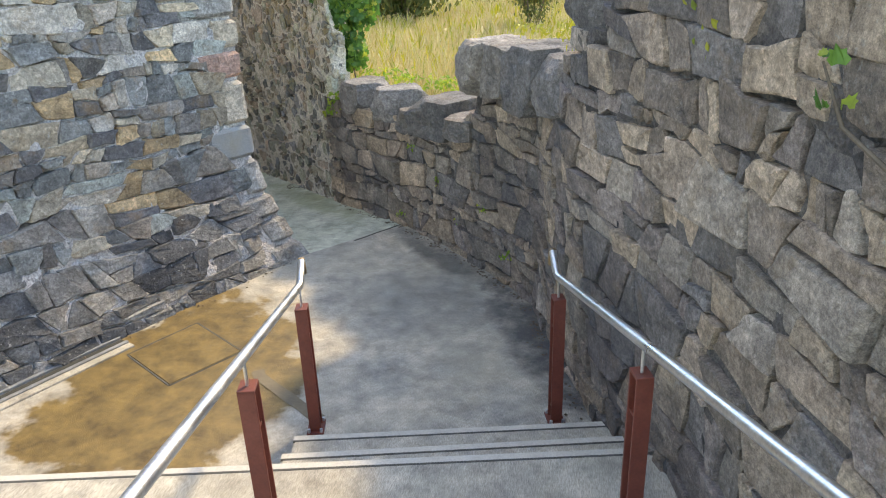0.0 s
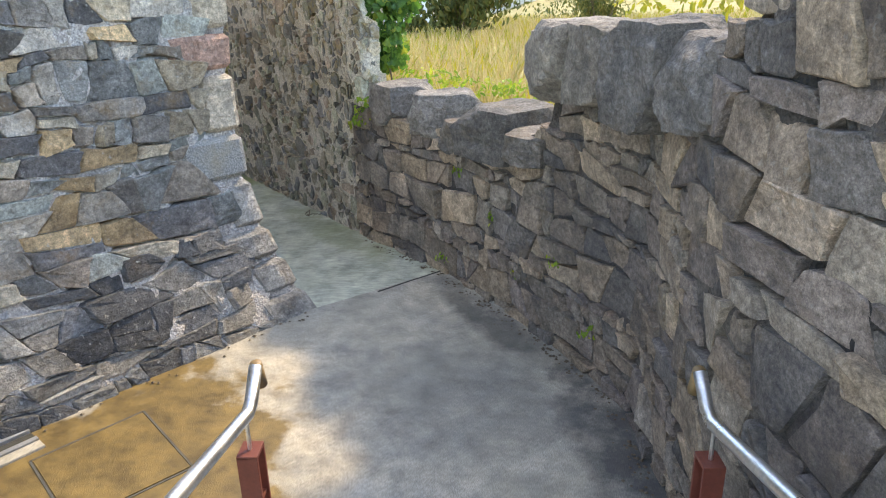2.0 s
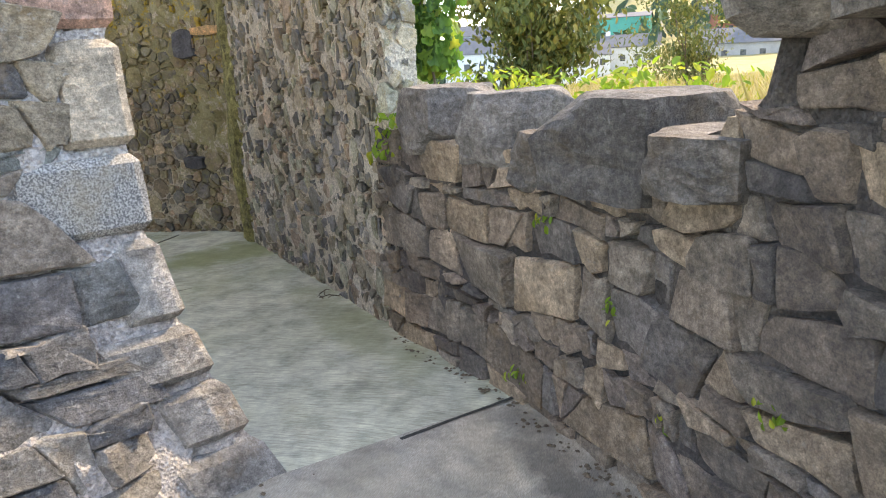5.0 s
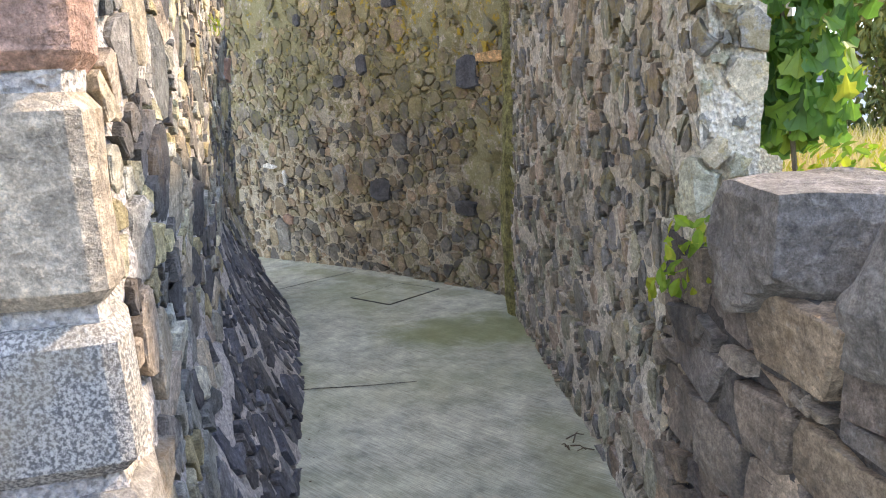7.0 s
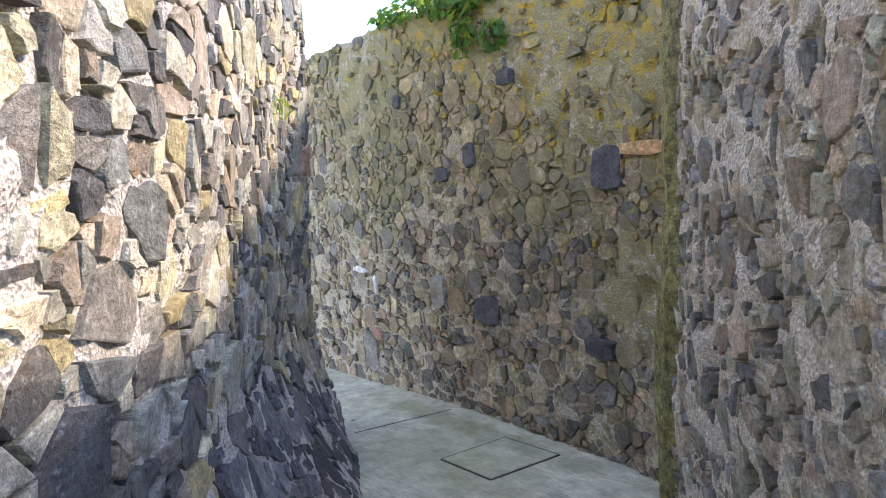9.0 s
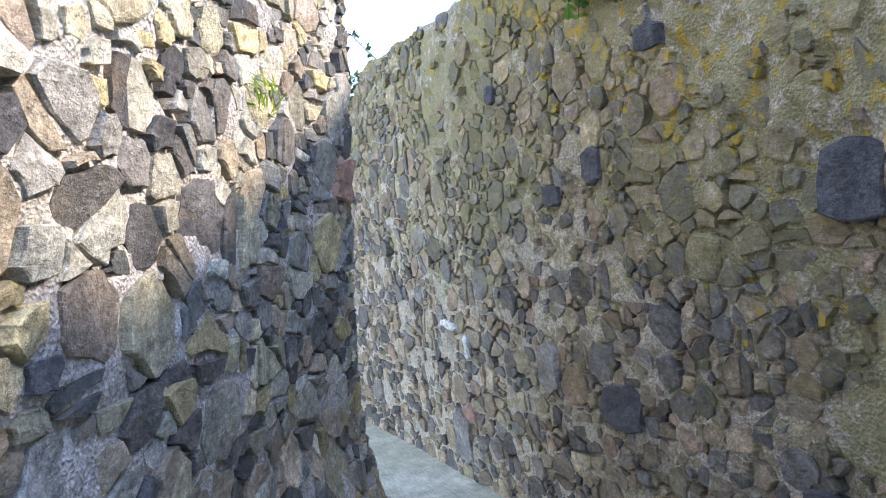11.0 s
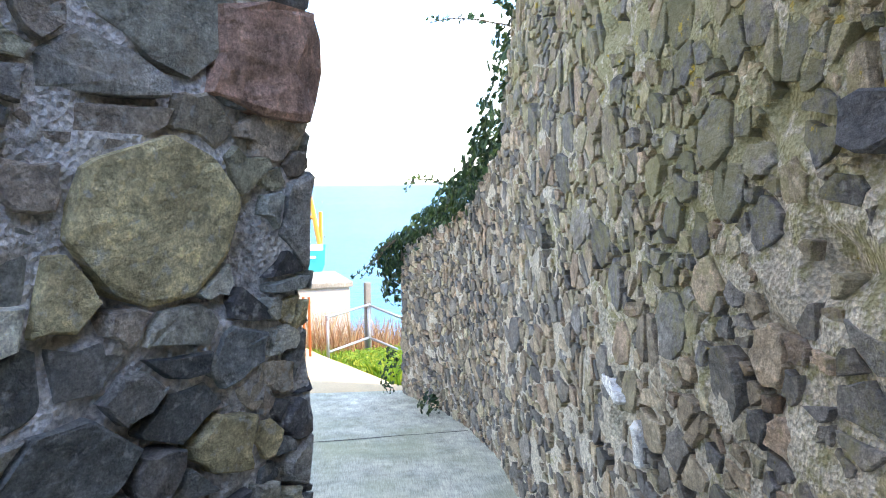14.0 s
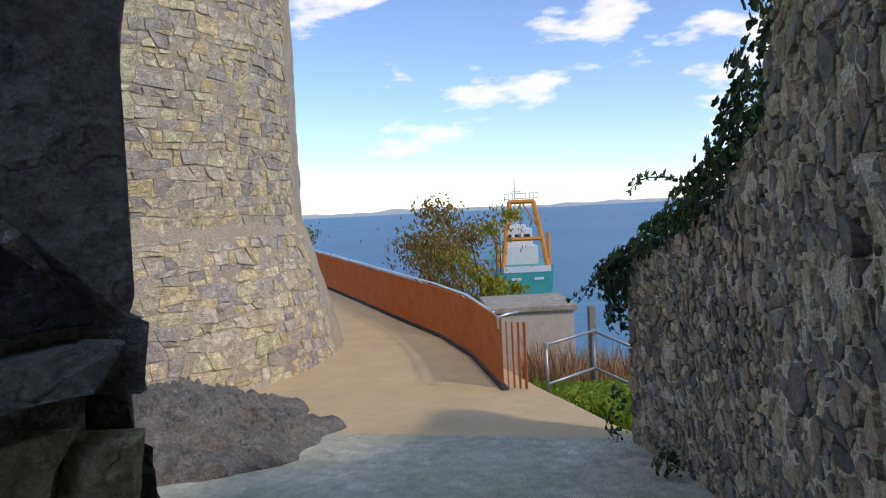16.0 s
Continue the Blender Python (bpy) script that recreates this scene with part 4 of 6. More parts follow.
low_face = Face(LOW, 1, lambda u: -0.25, low_top, lambda u, z, p: 0.04 * noise.noise(Vector((u * 0.9, z * 0.9, 2))), 0.55)
w_low = wall("wall_low", "dark rough-built stone wall with ragged stepped top")
part("core", wall_body(low_face, MORTAR_LOW, rough=0.02, hollow=0.05), w_low, "dark recessed mortar core")
u_step = low_face.u[6]
rubble(w_low, low_face, M_LOW, 0.16, 1.3, 0.009, 0.024, (low_face.u[8], 0.7), RNG, u0=u_step, limit=210, cells=coursed_cells)
rubble(w_low, low_face, M_LOW, 0.17, 1.3, 0.010, 0.022, (low_face.u[5], 1.2), RNG, u0=2.0, u1=u_step, limit=90, cells=coursed_cells)

H_TOP = [(-4.4, 3.3), (-3.4, 2.85), (-2.0, 2.75), (-1.62, 2.7), (-1.42, 1.85), (-1.0, 1.6)]
high_face = Face(HIGH, 1, lambda u: -0.45, lambda u: interp(high_face.plan(u)[0].x, H_TOP) + 0.06 * noise.noise(Vector((u * 2.1, 1, 0))), lambda u, z, p: 0.03 * noise.noise(Vector((u * 0.8, z * 0.8, 5))), 0.55)
w_high = wall("wall_bend", "tall rubble wall of dark stones in buff mortar")
part("core", wall_body(high_face, MORTAR_BEND, rough=0.02, hollow=0.03), w_high, "buff lime mortar core")
rubble(w_high, high_face, M_BEND, 0.125, 0.9, 0.018, 0.010, (2.2, 0.9), RNG, keep=lambda u, z, r: r.random() < 0.86 and u < high_face.length - 0.3)


def far_top(u):
    x = far_face.plan(u)[0].x
    return interp(x, [(-11.2, 1.9), (-11.1, 2.0), (-10.7, 2.62), (-10.4, 2.88), (-10.0, 3.08), (-7.2, 3.2), (-5.8, 3.4), (-4.3, 3.5)]) + 0.05 * noise.noise(Vector((u * 2.5, 8, 0)))


def bare(u, z, r):
    """Fewer stones show where render still clings high on the wall."""
    k = noise.noise(Vector((u * 0.5, z * 0.7, 3))) + 0.35 * (z - 1.6)
    return r.random() < (0.35 if 0.12 < k and u < 4.5 else 0.95)


far_face = Face(FAR, 1, lambda u: -1.1, far_top, lambda u, z, p: 0.04 * noise.noise(Vector((u * 0.7, z * 0.7, 6))), 0.5)
w_far = wall("wall_far", "long tall rubble wall with moss and yellow lichen")
part("core", wall_body(far_face, MORTAR_FAR, rough=0.02, hollow=0.035), w_far, "mossy buff mortar core")
rubble(w_far, far_face, M_FAR, 0.13, 0.95, 0.015, 0.010, (3.0, 0.9), RNG, keep=bare)

end_face = Face(END, 1, lambda u: -1.5, lambda u: interp(end_face.plan(u)[0].x, [(-14.5, 0.8), (-14.2, 0.86), (-13, 1.2), (-12.2, 1.45), (-11.3, 1.85), (-11, 2.0)]) + 0.04 * noise.noise(Vector((u * 3, 2, 0))), None, 0.5)
w_end = wall("wall_end", "lower sloping rubble wall end crowned with ivy")
part("core", wall_body(end_face, MORTAR_FAR, rough=0.025), w_end, "buff mortar core")
rubble(w_end, end_face, M_FAR, 0.10, 1.0, 0.009, 0.013, (1.5, 0.2), RNG)

# tower beside the passage
FLARE = [(-9, 0.15), (-7.4, 0.16), (-7.1, 0.22), (-6.5, 0.46), (-5.6, 0.5), (-4.4, 0.42), (-3.2, 0.3), (-1.7, 0.27), (0, 0.27)]


def left_batter(u, z, p):
    zf = floor_z(p.x) if u > left_face.u[2] else 0.0
    k = min(max(1 - (z - zf) / 1.0, 0), 1.15)
    return interp(p.x, FLARE) * k ** 1.5 + 0.035 * noise.noise(Vector((u * 0.9, z * 0.9, 1)))


left_face = Face(LEFT, -1, lambda u: -0.25 if u < left_face.u[3] else floor_z(left_face.plan(u)[0].x) - 0.12, lambda u: 3.9, left_batter, 1.6)
w_left = wall("wall_tower", "tall grey rubble tower wall with battered foot")
core = part("core", wall_body(left_face, MORTAR_TOWER, rough=0.022, hollow=0.035), w_left, "pale grey mortar core")
uc, ue = left_face.u[2], left_face.u[8]


QUOINS = [(-0.2, 0.16, 0.3, 0.22, "grey"), (0.17, 0.40, 0.22, 0.3, "grey"), (0.41, 0.62, 0.3, 0.2, "grey"), (0.63, 0.95, 0.16, 0.24, "grey"), (0.96, 1.25, 0.36, 0.2, "granite"), (1.26, 1.63, 0.17, 0.22, "tan"), (1.64, 1.87, 0.34, 0.24, "pink"), (1.88, 2.12, 0.16, 0.3, "tan"), (2.13, 2.38, 0.38, 0.2, "grey"), (2.39, 2.7, 0.2, 0.3, "tan"), (2.71, 3.0, 0.36, 0.2, "grey"), (3.01, 3.3, 0.2, 0.3, "tan"), (3.31, 3.58, 0.34, 0.2, "grey")]


def not_quoin(u, z, r):
    for z0, z1, wf, wp, _ in QUOINS:
        if z0 - 0.03 < z < z1 + 0.03:
            return not (uc - wf + 0.02 < u < uc + wp - 0.02)
    return True


def slate_line(u):
    """Height up to which the battered foot shows dark slate."""
    if u < uc:
        return 0.62 + 0.1 * noise.noise(Vector((u * 1.5, 0, 4)))
    return interp(u - uc, [(0, 0.45), (1.5, 0.5), (3.0, 0.75), (4.2, 0.8), (5.2, 0.3), (6.2, 0.05)]) + 0.15 * noise.noise(Vector((u * 1.5, 0, 4)))


above = lambda u, z, r: not_quoin(u, z, r) and z > slate_line(u)
below = lambda u, z, r: not_quoin(u, z, r) and z <= slate_line(u)
uz = left_face.u[10] + 0.8
rubble(w_left, left_face, M_TOWER, 0.135, 1.5, 0.010, 0.018, (uc - 1.2, 1.0), RNG, cells=coursed_cells, u0=2.0, u1=uc - 0.02, zcap=3.9, keep=above, limit=120)
rubble(w_left, left_face, M_SLATE, 0.12, 1.5, 0.009, 0.018, (uc - 1.0, 0.3), RNG, cells=coursed_cells, u0=2.0, u1=uc - 0.02, zcap=1.0, keep=below, limit=60)
rubble(w_left, left_face, M_PASS, 0.155, 1.2, 0.012, 0.014, (ue - 1.0, 1.2), RNG, u0=uc + 0.02, u1=ue - 0.15, zcap=3.9, keep=above, limit=75)
rubble(w_left, left_face, M_PASS, 0.11, 1.0, 0.009, 0.010, (ue, 1.3), RNG, u0=ue - 0.15, u1=uz, zcap=3.9, keep=above, limit=25, deep=0.04)
rubble(w_left, left_face, M_BASALT, 0.15, 1.1, 0.018, 0.008, (ue - 1.0, 0.3), RNG, u0=uc + 0.02, u1=uz, zcap=1.3, keep=below, limit=30)


def feature_stone(wall_ob, face, x, z, w, h, mat, proud=0.025, seed=1, label=""):
    """One stone that stands out, set at a plan x on a face."""
    r = random.Random(seed)
    best = min((abs(face.plan(face.length * i / 2000)[0].x - x), face.length * i / 2000) for i in range(2001) if i > 40)[1]
    ring = []
    for k in range(10):
        a = 2 * math.pi * k / 10
        c, s = math.cos(a), math.sin(a)
        q = 1 / max(abs(c), abs(s))
        ring.append((best + c * q * w / 2 * r.uniform(0.88, 1.08), z + s * q * h / 2 * r.uniform(0.88, 1.08)))
    v, f = stone_geo(face, (best, z), ring, proud, r, 0.03)
    return part("stone", mesh_from("stone", v, f, mat), wall_ob, label)


def quoin(z0, z1, wf, wp, mat, tilt=0.0):
    """A dressed corner block that wraps the tower's arris."""
    us = [uc - wf, uc - wf * 0.5, uc - 0.03, uc, uc + 0.03, uc + wp * 0.5, uc + wp]
    zs = [z0 + 0.012, z0 + 0.04, (z0 + z1) / 2, z1 - 0.04, z1 - 0.012]
    verts, faces = [], []
    for i, u in enumerate(us):
        for k, z in enumerate(zs):
            edge = (i in (0, 6)) + (k in (0, 4))
            w = 0.035 - 0.025 * edge + 0.008 * noise.noise(Vector((u * 9, z * 9, z0 * 5)))
            if i == 3:
                w -= 0.006
            verts.append(left_face.at(u, z + tilt * (u - uc), w))
    back = len(verts)
    m = len(zs)
    for i, u in enumerate(us):
        for k, z in enumerate((zs[0], zs[-1])):
            verts.append(left_face.at(u, z, -0.06))
    for i in range(len(us) - 1):
        for k in range(m - 1):
            faces.append((i * m + k, (i + 1) * m + k, (i + 1) * m + k + 1, i * m + k + 1))
        faces.append((i * m, back + 2 * i, back + 2 * i + 2, (i + 1) * m))
        faces.append((i * m + m - 1, (i + 1) * m + m - 1, back + 2 * i + 3, back + 2 * i + 1))
    for i in (0, len(us) - 1):
        faces.append(tuple([i * m + k for k in range(m)] + [back + 2 * i + 1, back + 2 * i]))
    me = mesh_from("quoin", verts, faces, mat)
    bm = bmesh.new()
    bm.from_mesh(me)
    bmesh.ops.recalc_face_normals(bm, faces=bm.faces[:])
    bm.to_mesh(me)
    bm.free()
    return part("quoin", me, w_left)


def granite_mat():
    m, nt, bsdf, pos = base_mat("speckled_granite", 0.85)
    n = noise_tex(nt, pos, 150.0, 3.0, 0.65)
    b = noise_tex(nt, pos, 8.0, 4.0, 0.6)
    col = mix(nt, (ramp(nt, (n, 0), [(0.42, 0.0), (0.6, 1.0)]), 0), (0.13, 0.13, 0.13), (0.50, 0.49, 0.45))
    col = mix(nt, (ramp(nt, (b, 0), [(0.5, 0.0), (0.75, 0.6)]), 0), col, (0.33, 0.27, 0.18))
    finish(nt, bsdf, col, (n, 0), 0.6, 0.008)
    return m


M_GRANITE = granite_mat()
M_TAN = stone_mat("tan_quoin", [(0.40, 0.33, 0.25), (0.43, 0.36, 0.275)], True, lichen=0.1, ochre=0.4, spread=0.3)
M_PINK = stone_mat("red_sandstone", [(0.30, 0.17, 0.12), (0.33, 0.20, 0.15)], True, lichen=0.25, ochre=0.2)
M_GREY = stone_mat("grey_quoin", [(0.26, 0.25, 0.235), (0.30, 0.285, 0.26)], True, lichen=0.12, ochre=0.3, spread=0.4)
for z0, z1, wf, wp, mt in QUOINS:
    quoin(z0, z1, wf, wp, {"grey": M_GREY, "granite": M_GRANITE, "tan": M_TAN, "pink": M_PINK}[mt])

M_ORANGE = stone_mat("orange_sandstone", [(0.50, 0.30, 0.14), (0.55, 0.34, 0.17)], True, lichen=0.1, ochre=0.2)
M_WHITE = stone_mat("white_quartz", [(0.62, 0.61, 0.58), (0.68, 0.66, 0.62)], True, lichen=0.0, ochre=0.0)
M_BLACK = stone_mat("black_basalt", [(0.06, 0.062, 0.07), (0.08, 0.08, 0.085)], True, lichen=0.1, ochre=0.0)
for x, z, w, h, mt, lb in ((-4.62, 1.86, 0.40, 0.09, M_ORANGE, "orange sandstone"), (-8.42, 0.74, 0.38, 0.05, M_WHITE, "white quartz sliver"), (-8.08, 0.62, 0.05, 0.2, M_WHITE, "white quartz sliver"), (-8.1, 0.1, 0.2, 0.13, M_PINK, "red sandstone"), (-8.25, -0.12, 0.26, 0.42, M_GREY, ""), (-6.5, 1.88, 0.16, 0.2, M_BLACK, ""), (-6.92, 1.73, 0.18, 0.13, M_BLACK, ""), (-7.64, 2.42, 0.1, 0.13, M_BLACK, ""), (-4.95, 1.74, 0.26, 0.3, M_BLACK, ""), (-5.05, 0.52, 0.24, 0.14, M_BLACK, ""), (-6.3, 0.6, 0.3, 0.24, M_BLACK, ""), (-7.0, 0.68, 0.22, 0.3, M_GREY, ""), (-6.0, 2.45, 0.16, 0.13, M_BLACK, ""), (-4.9, 2.9, 0.22, 0.2, M_WHITE, "")):
    feature_stone(w_far, far_face, x, z, w, h, mt, 0.035, int(abs(x) * 100), lb)
for x, z, w, h, mt, lb in ((-7.12, 1.86, 0.34, 0.24, M_PINK, "red sandstone corner stone"), (-4.1, 1.45, 0.34, 0.24, M_TAN, "")):
    feature_stone(w_left, left_face, x, z, w, h, mt, 0.045, int(abs(x) * 100), lb)


def corner_fillet():
    """Mossy render that clings to the bend of the passage wall."""
    verts, faces = [], []
    n, m = 70, 9
    for i in range(n + 1):
        z = -0.4 + 3.75 * i / n
        wide = 0.60 + 0.1 * noise.noise(Vector((z * 1.3, 2, 0))) + 0.05 * noise.noise(Vector((z * 6, 4, 0)))
        for k in range(m):
            f = k / (m - 1)
            u = high_face.length - 0.05 - wide * (1 - f)
            w = 0.075 * math.sin(math.pi * (0.03 + 0.94 * f)) ** 0.5 + 0.03 * noise.noise(Vector((u * 4, z * 3, 7))) - 0.005 + 0.016 * noise.noise(Vector((u * 9, z * 9, 2)))
            verts.append(high_face.at(u, z, w if 0 < k < m - 1 else -0.02))
    for i in range(n):
        for k in range(m - 1):
            faces.append((i * m + k, (i + 1) * m + k, (i + 1) * m + k + 1, i * m + k + 1))
    part("render_strip", mesh_from("render_strip", verts, faces, M_MOSS), w_high, "mossy olive render strip")


corner_fillet()

# castle tower by the shore path
T2 = Vector((-19.0, -1.6))
arc = []
for i in range(41):
    a = radians(-30 + 170 * i / 40)
    arc.append((T2.x + 5.07 * math.cos(a), T2.y + 5.07 * math.sin(a)))


def t2_batter(u, z, p):
    return max(0.0, (1.35 - z) / 2.55) * 0.68 + (0.05 if z < 1.2 else 0.0)


t2_face = Face(arc, -1, lambda u: -1.6, lambda u: 13.0, t2_batter, 2.0)
w_t2 = wall("wall_castle", "sunlit buff rubble castle tower with sloping base")
part("core", wall_body(t2_face, MORTAR_SUN, du=0.3, dz=0.25, rough=0.03, hollow=0.0), w_t2, "buff mortar core")
rubble(w_t2, t2_face, M_SUNNY, 0.17, 1.5, 0.012, 0.016, (4.5, 0.8), RNG, cells=coursed_cells, u0=1.5, u1=11.5, zcap=6.2, limit=220)


def bedrock():
    """The tower's natural rock footing."""
    verts, faces = [], []
    nx, ny = 130, 130
    for i in range(nx + 1):
        for j in range(ny + 1):
            x, y = -17.2 + 6.2 * i / nx, 2.0 + 5.4 * j / ny
            edge = 0.35 * noise.noise(Vector((x * 1.7, y * 1.7, 4)))
            d = max(0.0, 1 - ((x + 13.75) / 2.2) ** 2 - ((y - 4.25) / 2.0) ** 2 + edge)
            h = 0.45 * d ** 0.8 * (0.75 + 0.5 * noise.noise(Vector((x * 0.9, y * 0.9, 1))))
            bed = x * 0.8 + y * 0.6
            ridge = 1 - abs(noise.noise(Vector((bed * 2.4, (y - x) * 0.7, 2)))) * 2
            h += d ** 0.5 * (0.16 * ridge + 0.14 * (1 - abs(noise.noise(Vector((bed * 6.0, (y - x) * 2.2, 5)))) * 2) + 0.06 * noise.noise(Vector((x * 11, y * 9, 3))))
            verts.append((x, y, floor_z(x) - 0.06 + max(h, 0) if d > 0 else floor_z(x) - 0.25))
    for i in range(nx):
        for j in range(ny):
            a = i * (ny + 1) + j
            faces.append((a, a + ny + 1, a + ny + 2, a + 1))
    tagged(new("rock_outcrop", mesh_from("rock_outcrop", verts, faces, M_ROCK)), "craggy grey bedrock footing beneath the castle tower", "rock")


bedrock()


# capping boulders along the breach in the low wall
def boulder(name, centre, size, rot, mat, label, seed, cat="stone", group="loose wall capping stones"):
    bm = bmesh.new()
    bmesh.ops.create_cube(bm, size=1.0)
    bmesh.ops.subdivide_edges(bm, edges=bm.edges[:], cuts=8, use_grid_fill=True)
    r = random.Random(int(seed * 10))
    cuts = [(Vector((r.gauss(0, 1), r.gauss(0, 1), r.gauss(0, 0.9))).normalized(), r.uniform(0.52, 0.72)) for _ in range(14)]
    for v in bm.verts:
        for n, d in cuts:
            over = v.co.dot(n) - d
            if over > 0:
                v.co -= n * over
        v.co += v.co.normalized() * (0.05 * noise.noise(v.co * 2.2 + Vector((seed, seed * 2, 0))) + 0.035 * noise.noise(v.co * 6.0 + Vector((seed, 0, seed))))
        v.co = Vector((v.co.x * size[0], v.co.y * size[1], v.co.z * size[2]))
    bmesh.ops.transform(bm, matrix=Matrix.Translation(centre) @ Matrix.Rotation(rot, 4, "Z"), verts=bm.verts)
    me = bpy.data.meshes.new(name)
    bm.to_mesh(me)
    bm.free()
    me.materials.append(mat)
    return tagged(new(name, me), label, cat, group)


M_CAP = stone_mat("capping_stone", [(0.14, 0.125, 0.11), (0.23, 0.2, 0.165), (0.17, 0.155, 0.14)], False, lichen=0.3, ochre=0.15)
RA = math.atan2(0.56, -0.7)
for x, y, z, sx, sy, sz, s in ((-1.06, 7.16, 1.2, 0.4, 0.46, 0.32, 1), (-0.66, 6.88, 1.18, 0.42, 0.48, 0.32, 2), (-0.38, 6.6, 1.08, 0.26, 0.44, 0.24, 3), (-0.1, 6.34, 1.18, 0.5, 0.52, 0.34, 4), (0.2, 5.98, 1.17, 0.34, 0.5, 0.18, 5)):
    boulder("capping_stone", (x, y, z), (sx * 1.02, sy * 1.0, sz * 1.0), RA + 0.05 * (s - 3), M_CAP, "weathered grey capping stone on the broken wall top", s * 3.1)
for x, y, z, sx, sy, sz, s in ((0.42, 5.66, 1.72, 0.42, 0.55, 0.42, 6), (0.7, 5.3, 1.74, 0.42, 0.55, 0.4, 7), (0.92, 4.9, 1.76, 0.46, 0.6, 0.46, 8), (1.12, 4.5, 1.78, 0.42, 0.55, 0.36, 9), (1.35, 4.05, 2.3, 0.5, 0.55, 0.34, 10)):
    boulder("capping_stone", (x, y, z), (sx * 1.02, sy, sz), RA - 0.4, M_CAP, "rough dark capping stone on the stepped wall top", s * 3.1)


# ---------------------------------------------------------------- handrails by the steps
def handrail(foot1, foot2, reach, label):
    """Steel tube on two plate posts of red oxide paint; foot points run up the steps."""
    ob = thing("handrail", label, "handrail", group="handrails by the steps")
    a, b = Vector(foot1), Vector(foot2)
    d = (Vector((b.x, b.y, 0)) - Vector((a.x, a.y, 0))).normalized()
    s = Vector((-d.y, d.x, 0))
    tops = []
    yaw = math.atan2(d.y, d.x)
    for p, h in ((a, 0.795), (b, 0.795)):
        post = part("post", mesh_from("post", *merge(*[box(p.x + d.x * o, p.y + d.y * o, p.z + 0.012, 0.012, 0.066, h, yaw, 0.002) for o in (-0.036, 0.036)]), M_RED), ob)
        for z in (0.09, 0.62):
            part("spacer", mesh_from("spacer", *box(p.x, p.y, p.z + z, 0.062, 0.05, 0.014, yaw, 0.002), M_RED), post)
        part("cap", mesh_from("cap", *box(p.x, p.y, p.z + h + 0.002, 0.084, 0.066, 0.013, yaw, 0.002), M_RED), post)
        plate = part("base_plate", mesh_from("base_plate", *box(p.x, p.y, p.z, 0.14, 0.1, 0.012, yaw, 0.003), M_RED), ob)
        for ox, oy in ((-0.055, -0.035), (0.055, -0.035), (-0.055, 0.035), (0.055, 0.035)):
            q = p + d * ox + s * oy
            part("bolt", mesh_from("bolt", *tube([(q.x, q.y, p.z + 0.01), (q.x, q.y, p.z + 0.035)], 0.009, 6), M_GALV), plate)
        top = Vector((p.x, p.y, p.z + h))
        part("rod", mesh_from("rod", *tube([top, top + Vector((0, 0, 0.115))], 0.007, 8), M_STEEL), ob, "thin steel support rod")
        tops.append(top + Vector((0, 0, 0.135)))
    t1, t2 = tops
    run = (t2 - t1).normalized()
    knee = t1 - run * 0.05
    tip = knee - d * 0.11 + Vector((0, 0, 0.1))
    drop = tip - d * 0.03 + Vector((0, 0, -0.09))
    pts = [drop, drop + Vector((0, 0, 0.06)), tip + Vector((0, 0, 0.0)) + d * 0.005, knee - d * 0.02 + Vector((0, 0, 0.02)), knee + run * 0.03, t1 + run * 0.3]
    n = 8
    pts += [t1 + run * (0.3 + (reach - 0.3) * i / n) for i in range(1, n + 1)]
    part("rail_tube", mesh_from("rail_tube", *tube(pts[2:], 0.0215, 14), M_STEEL, True), ob, "polished steel tube")
    part("end_stub", mesh_from("end_stub", *tube([tip + Vector((0, 0, 0.005)), drop], 0.0205, 12), M_BRONZE, True), ob, "brown turned-down rail end")
    return ob


handrail((-0.386, 3.27, 0.0), (-0.11, 2.05, 0.32), 3.9, "steel tube handrail on red oxide posts, open side")
handrail((1.0, 3.53, 0.0), (1.33, 2.31, 0.32), 3.9, "steel tube handrail on red oxide posts by wall")


def drain():
    ob = thing("drain_channel", "galvanised drain channel at the tower foot", "drain")
    a, b = Vector((-2.16, 4.09)), Vector((-3.3, 1.75))
    mid, d = (a + b) / 2, (b - a)
    yaw = math.atan2(d.y, d.x)
    n = Vector((-d.y, d.x)).normalized()
    for o in (-0.055, 0.0, 0.055):
        q = mid + n * o
        part("rail" if o else "slot", mesh_from("rail", *box(q.x, q.y, 0.0, d.length, 0.03 if o else 0.07, 0.022 if o else 0.006, yaw, 0.002), M_GALV if o else M_DARKGAP), ob)
    kerb = mid + n * 0.11
    part("haunch", mesh_from("haunch", *box(kerb.x, kerb.y, -0.02, d.length, 0.07, 0.035, yaw, 0.008), M_STEP), ob, "pale cement haunch")


drain()


# ---------------------------------------------------------------- plants
def leaf_shape(kind):
    if kind == "ivy":
        pts = [(0, 0), (0.28, -0.12), (0.5, 0.12), (0.34, 0.34), (0.36, 0.62), (0.14, 0.6), (0, 1.0)]
    elif kind == "blade":
        pts = [(0, 0), (0.07, 0.3), (0.05, 0.7), (0, 1.0)]
    else:
        pts = [(0, 0), (0.2, 0.2), (0.26, 0.5), (0.15, 0.8), (0, 1.0)]
    left = [(-x, y) for x, y in pts[1:-1]][::-1]
    return pts + left


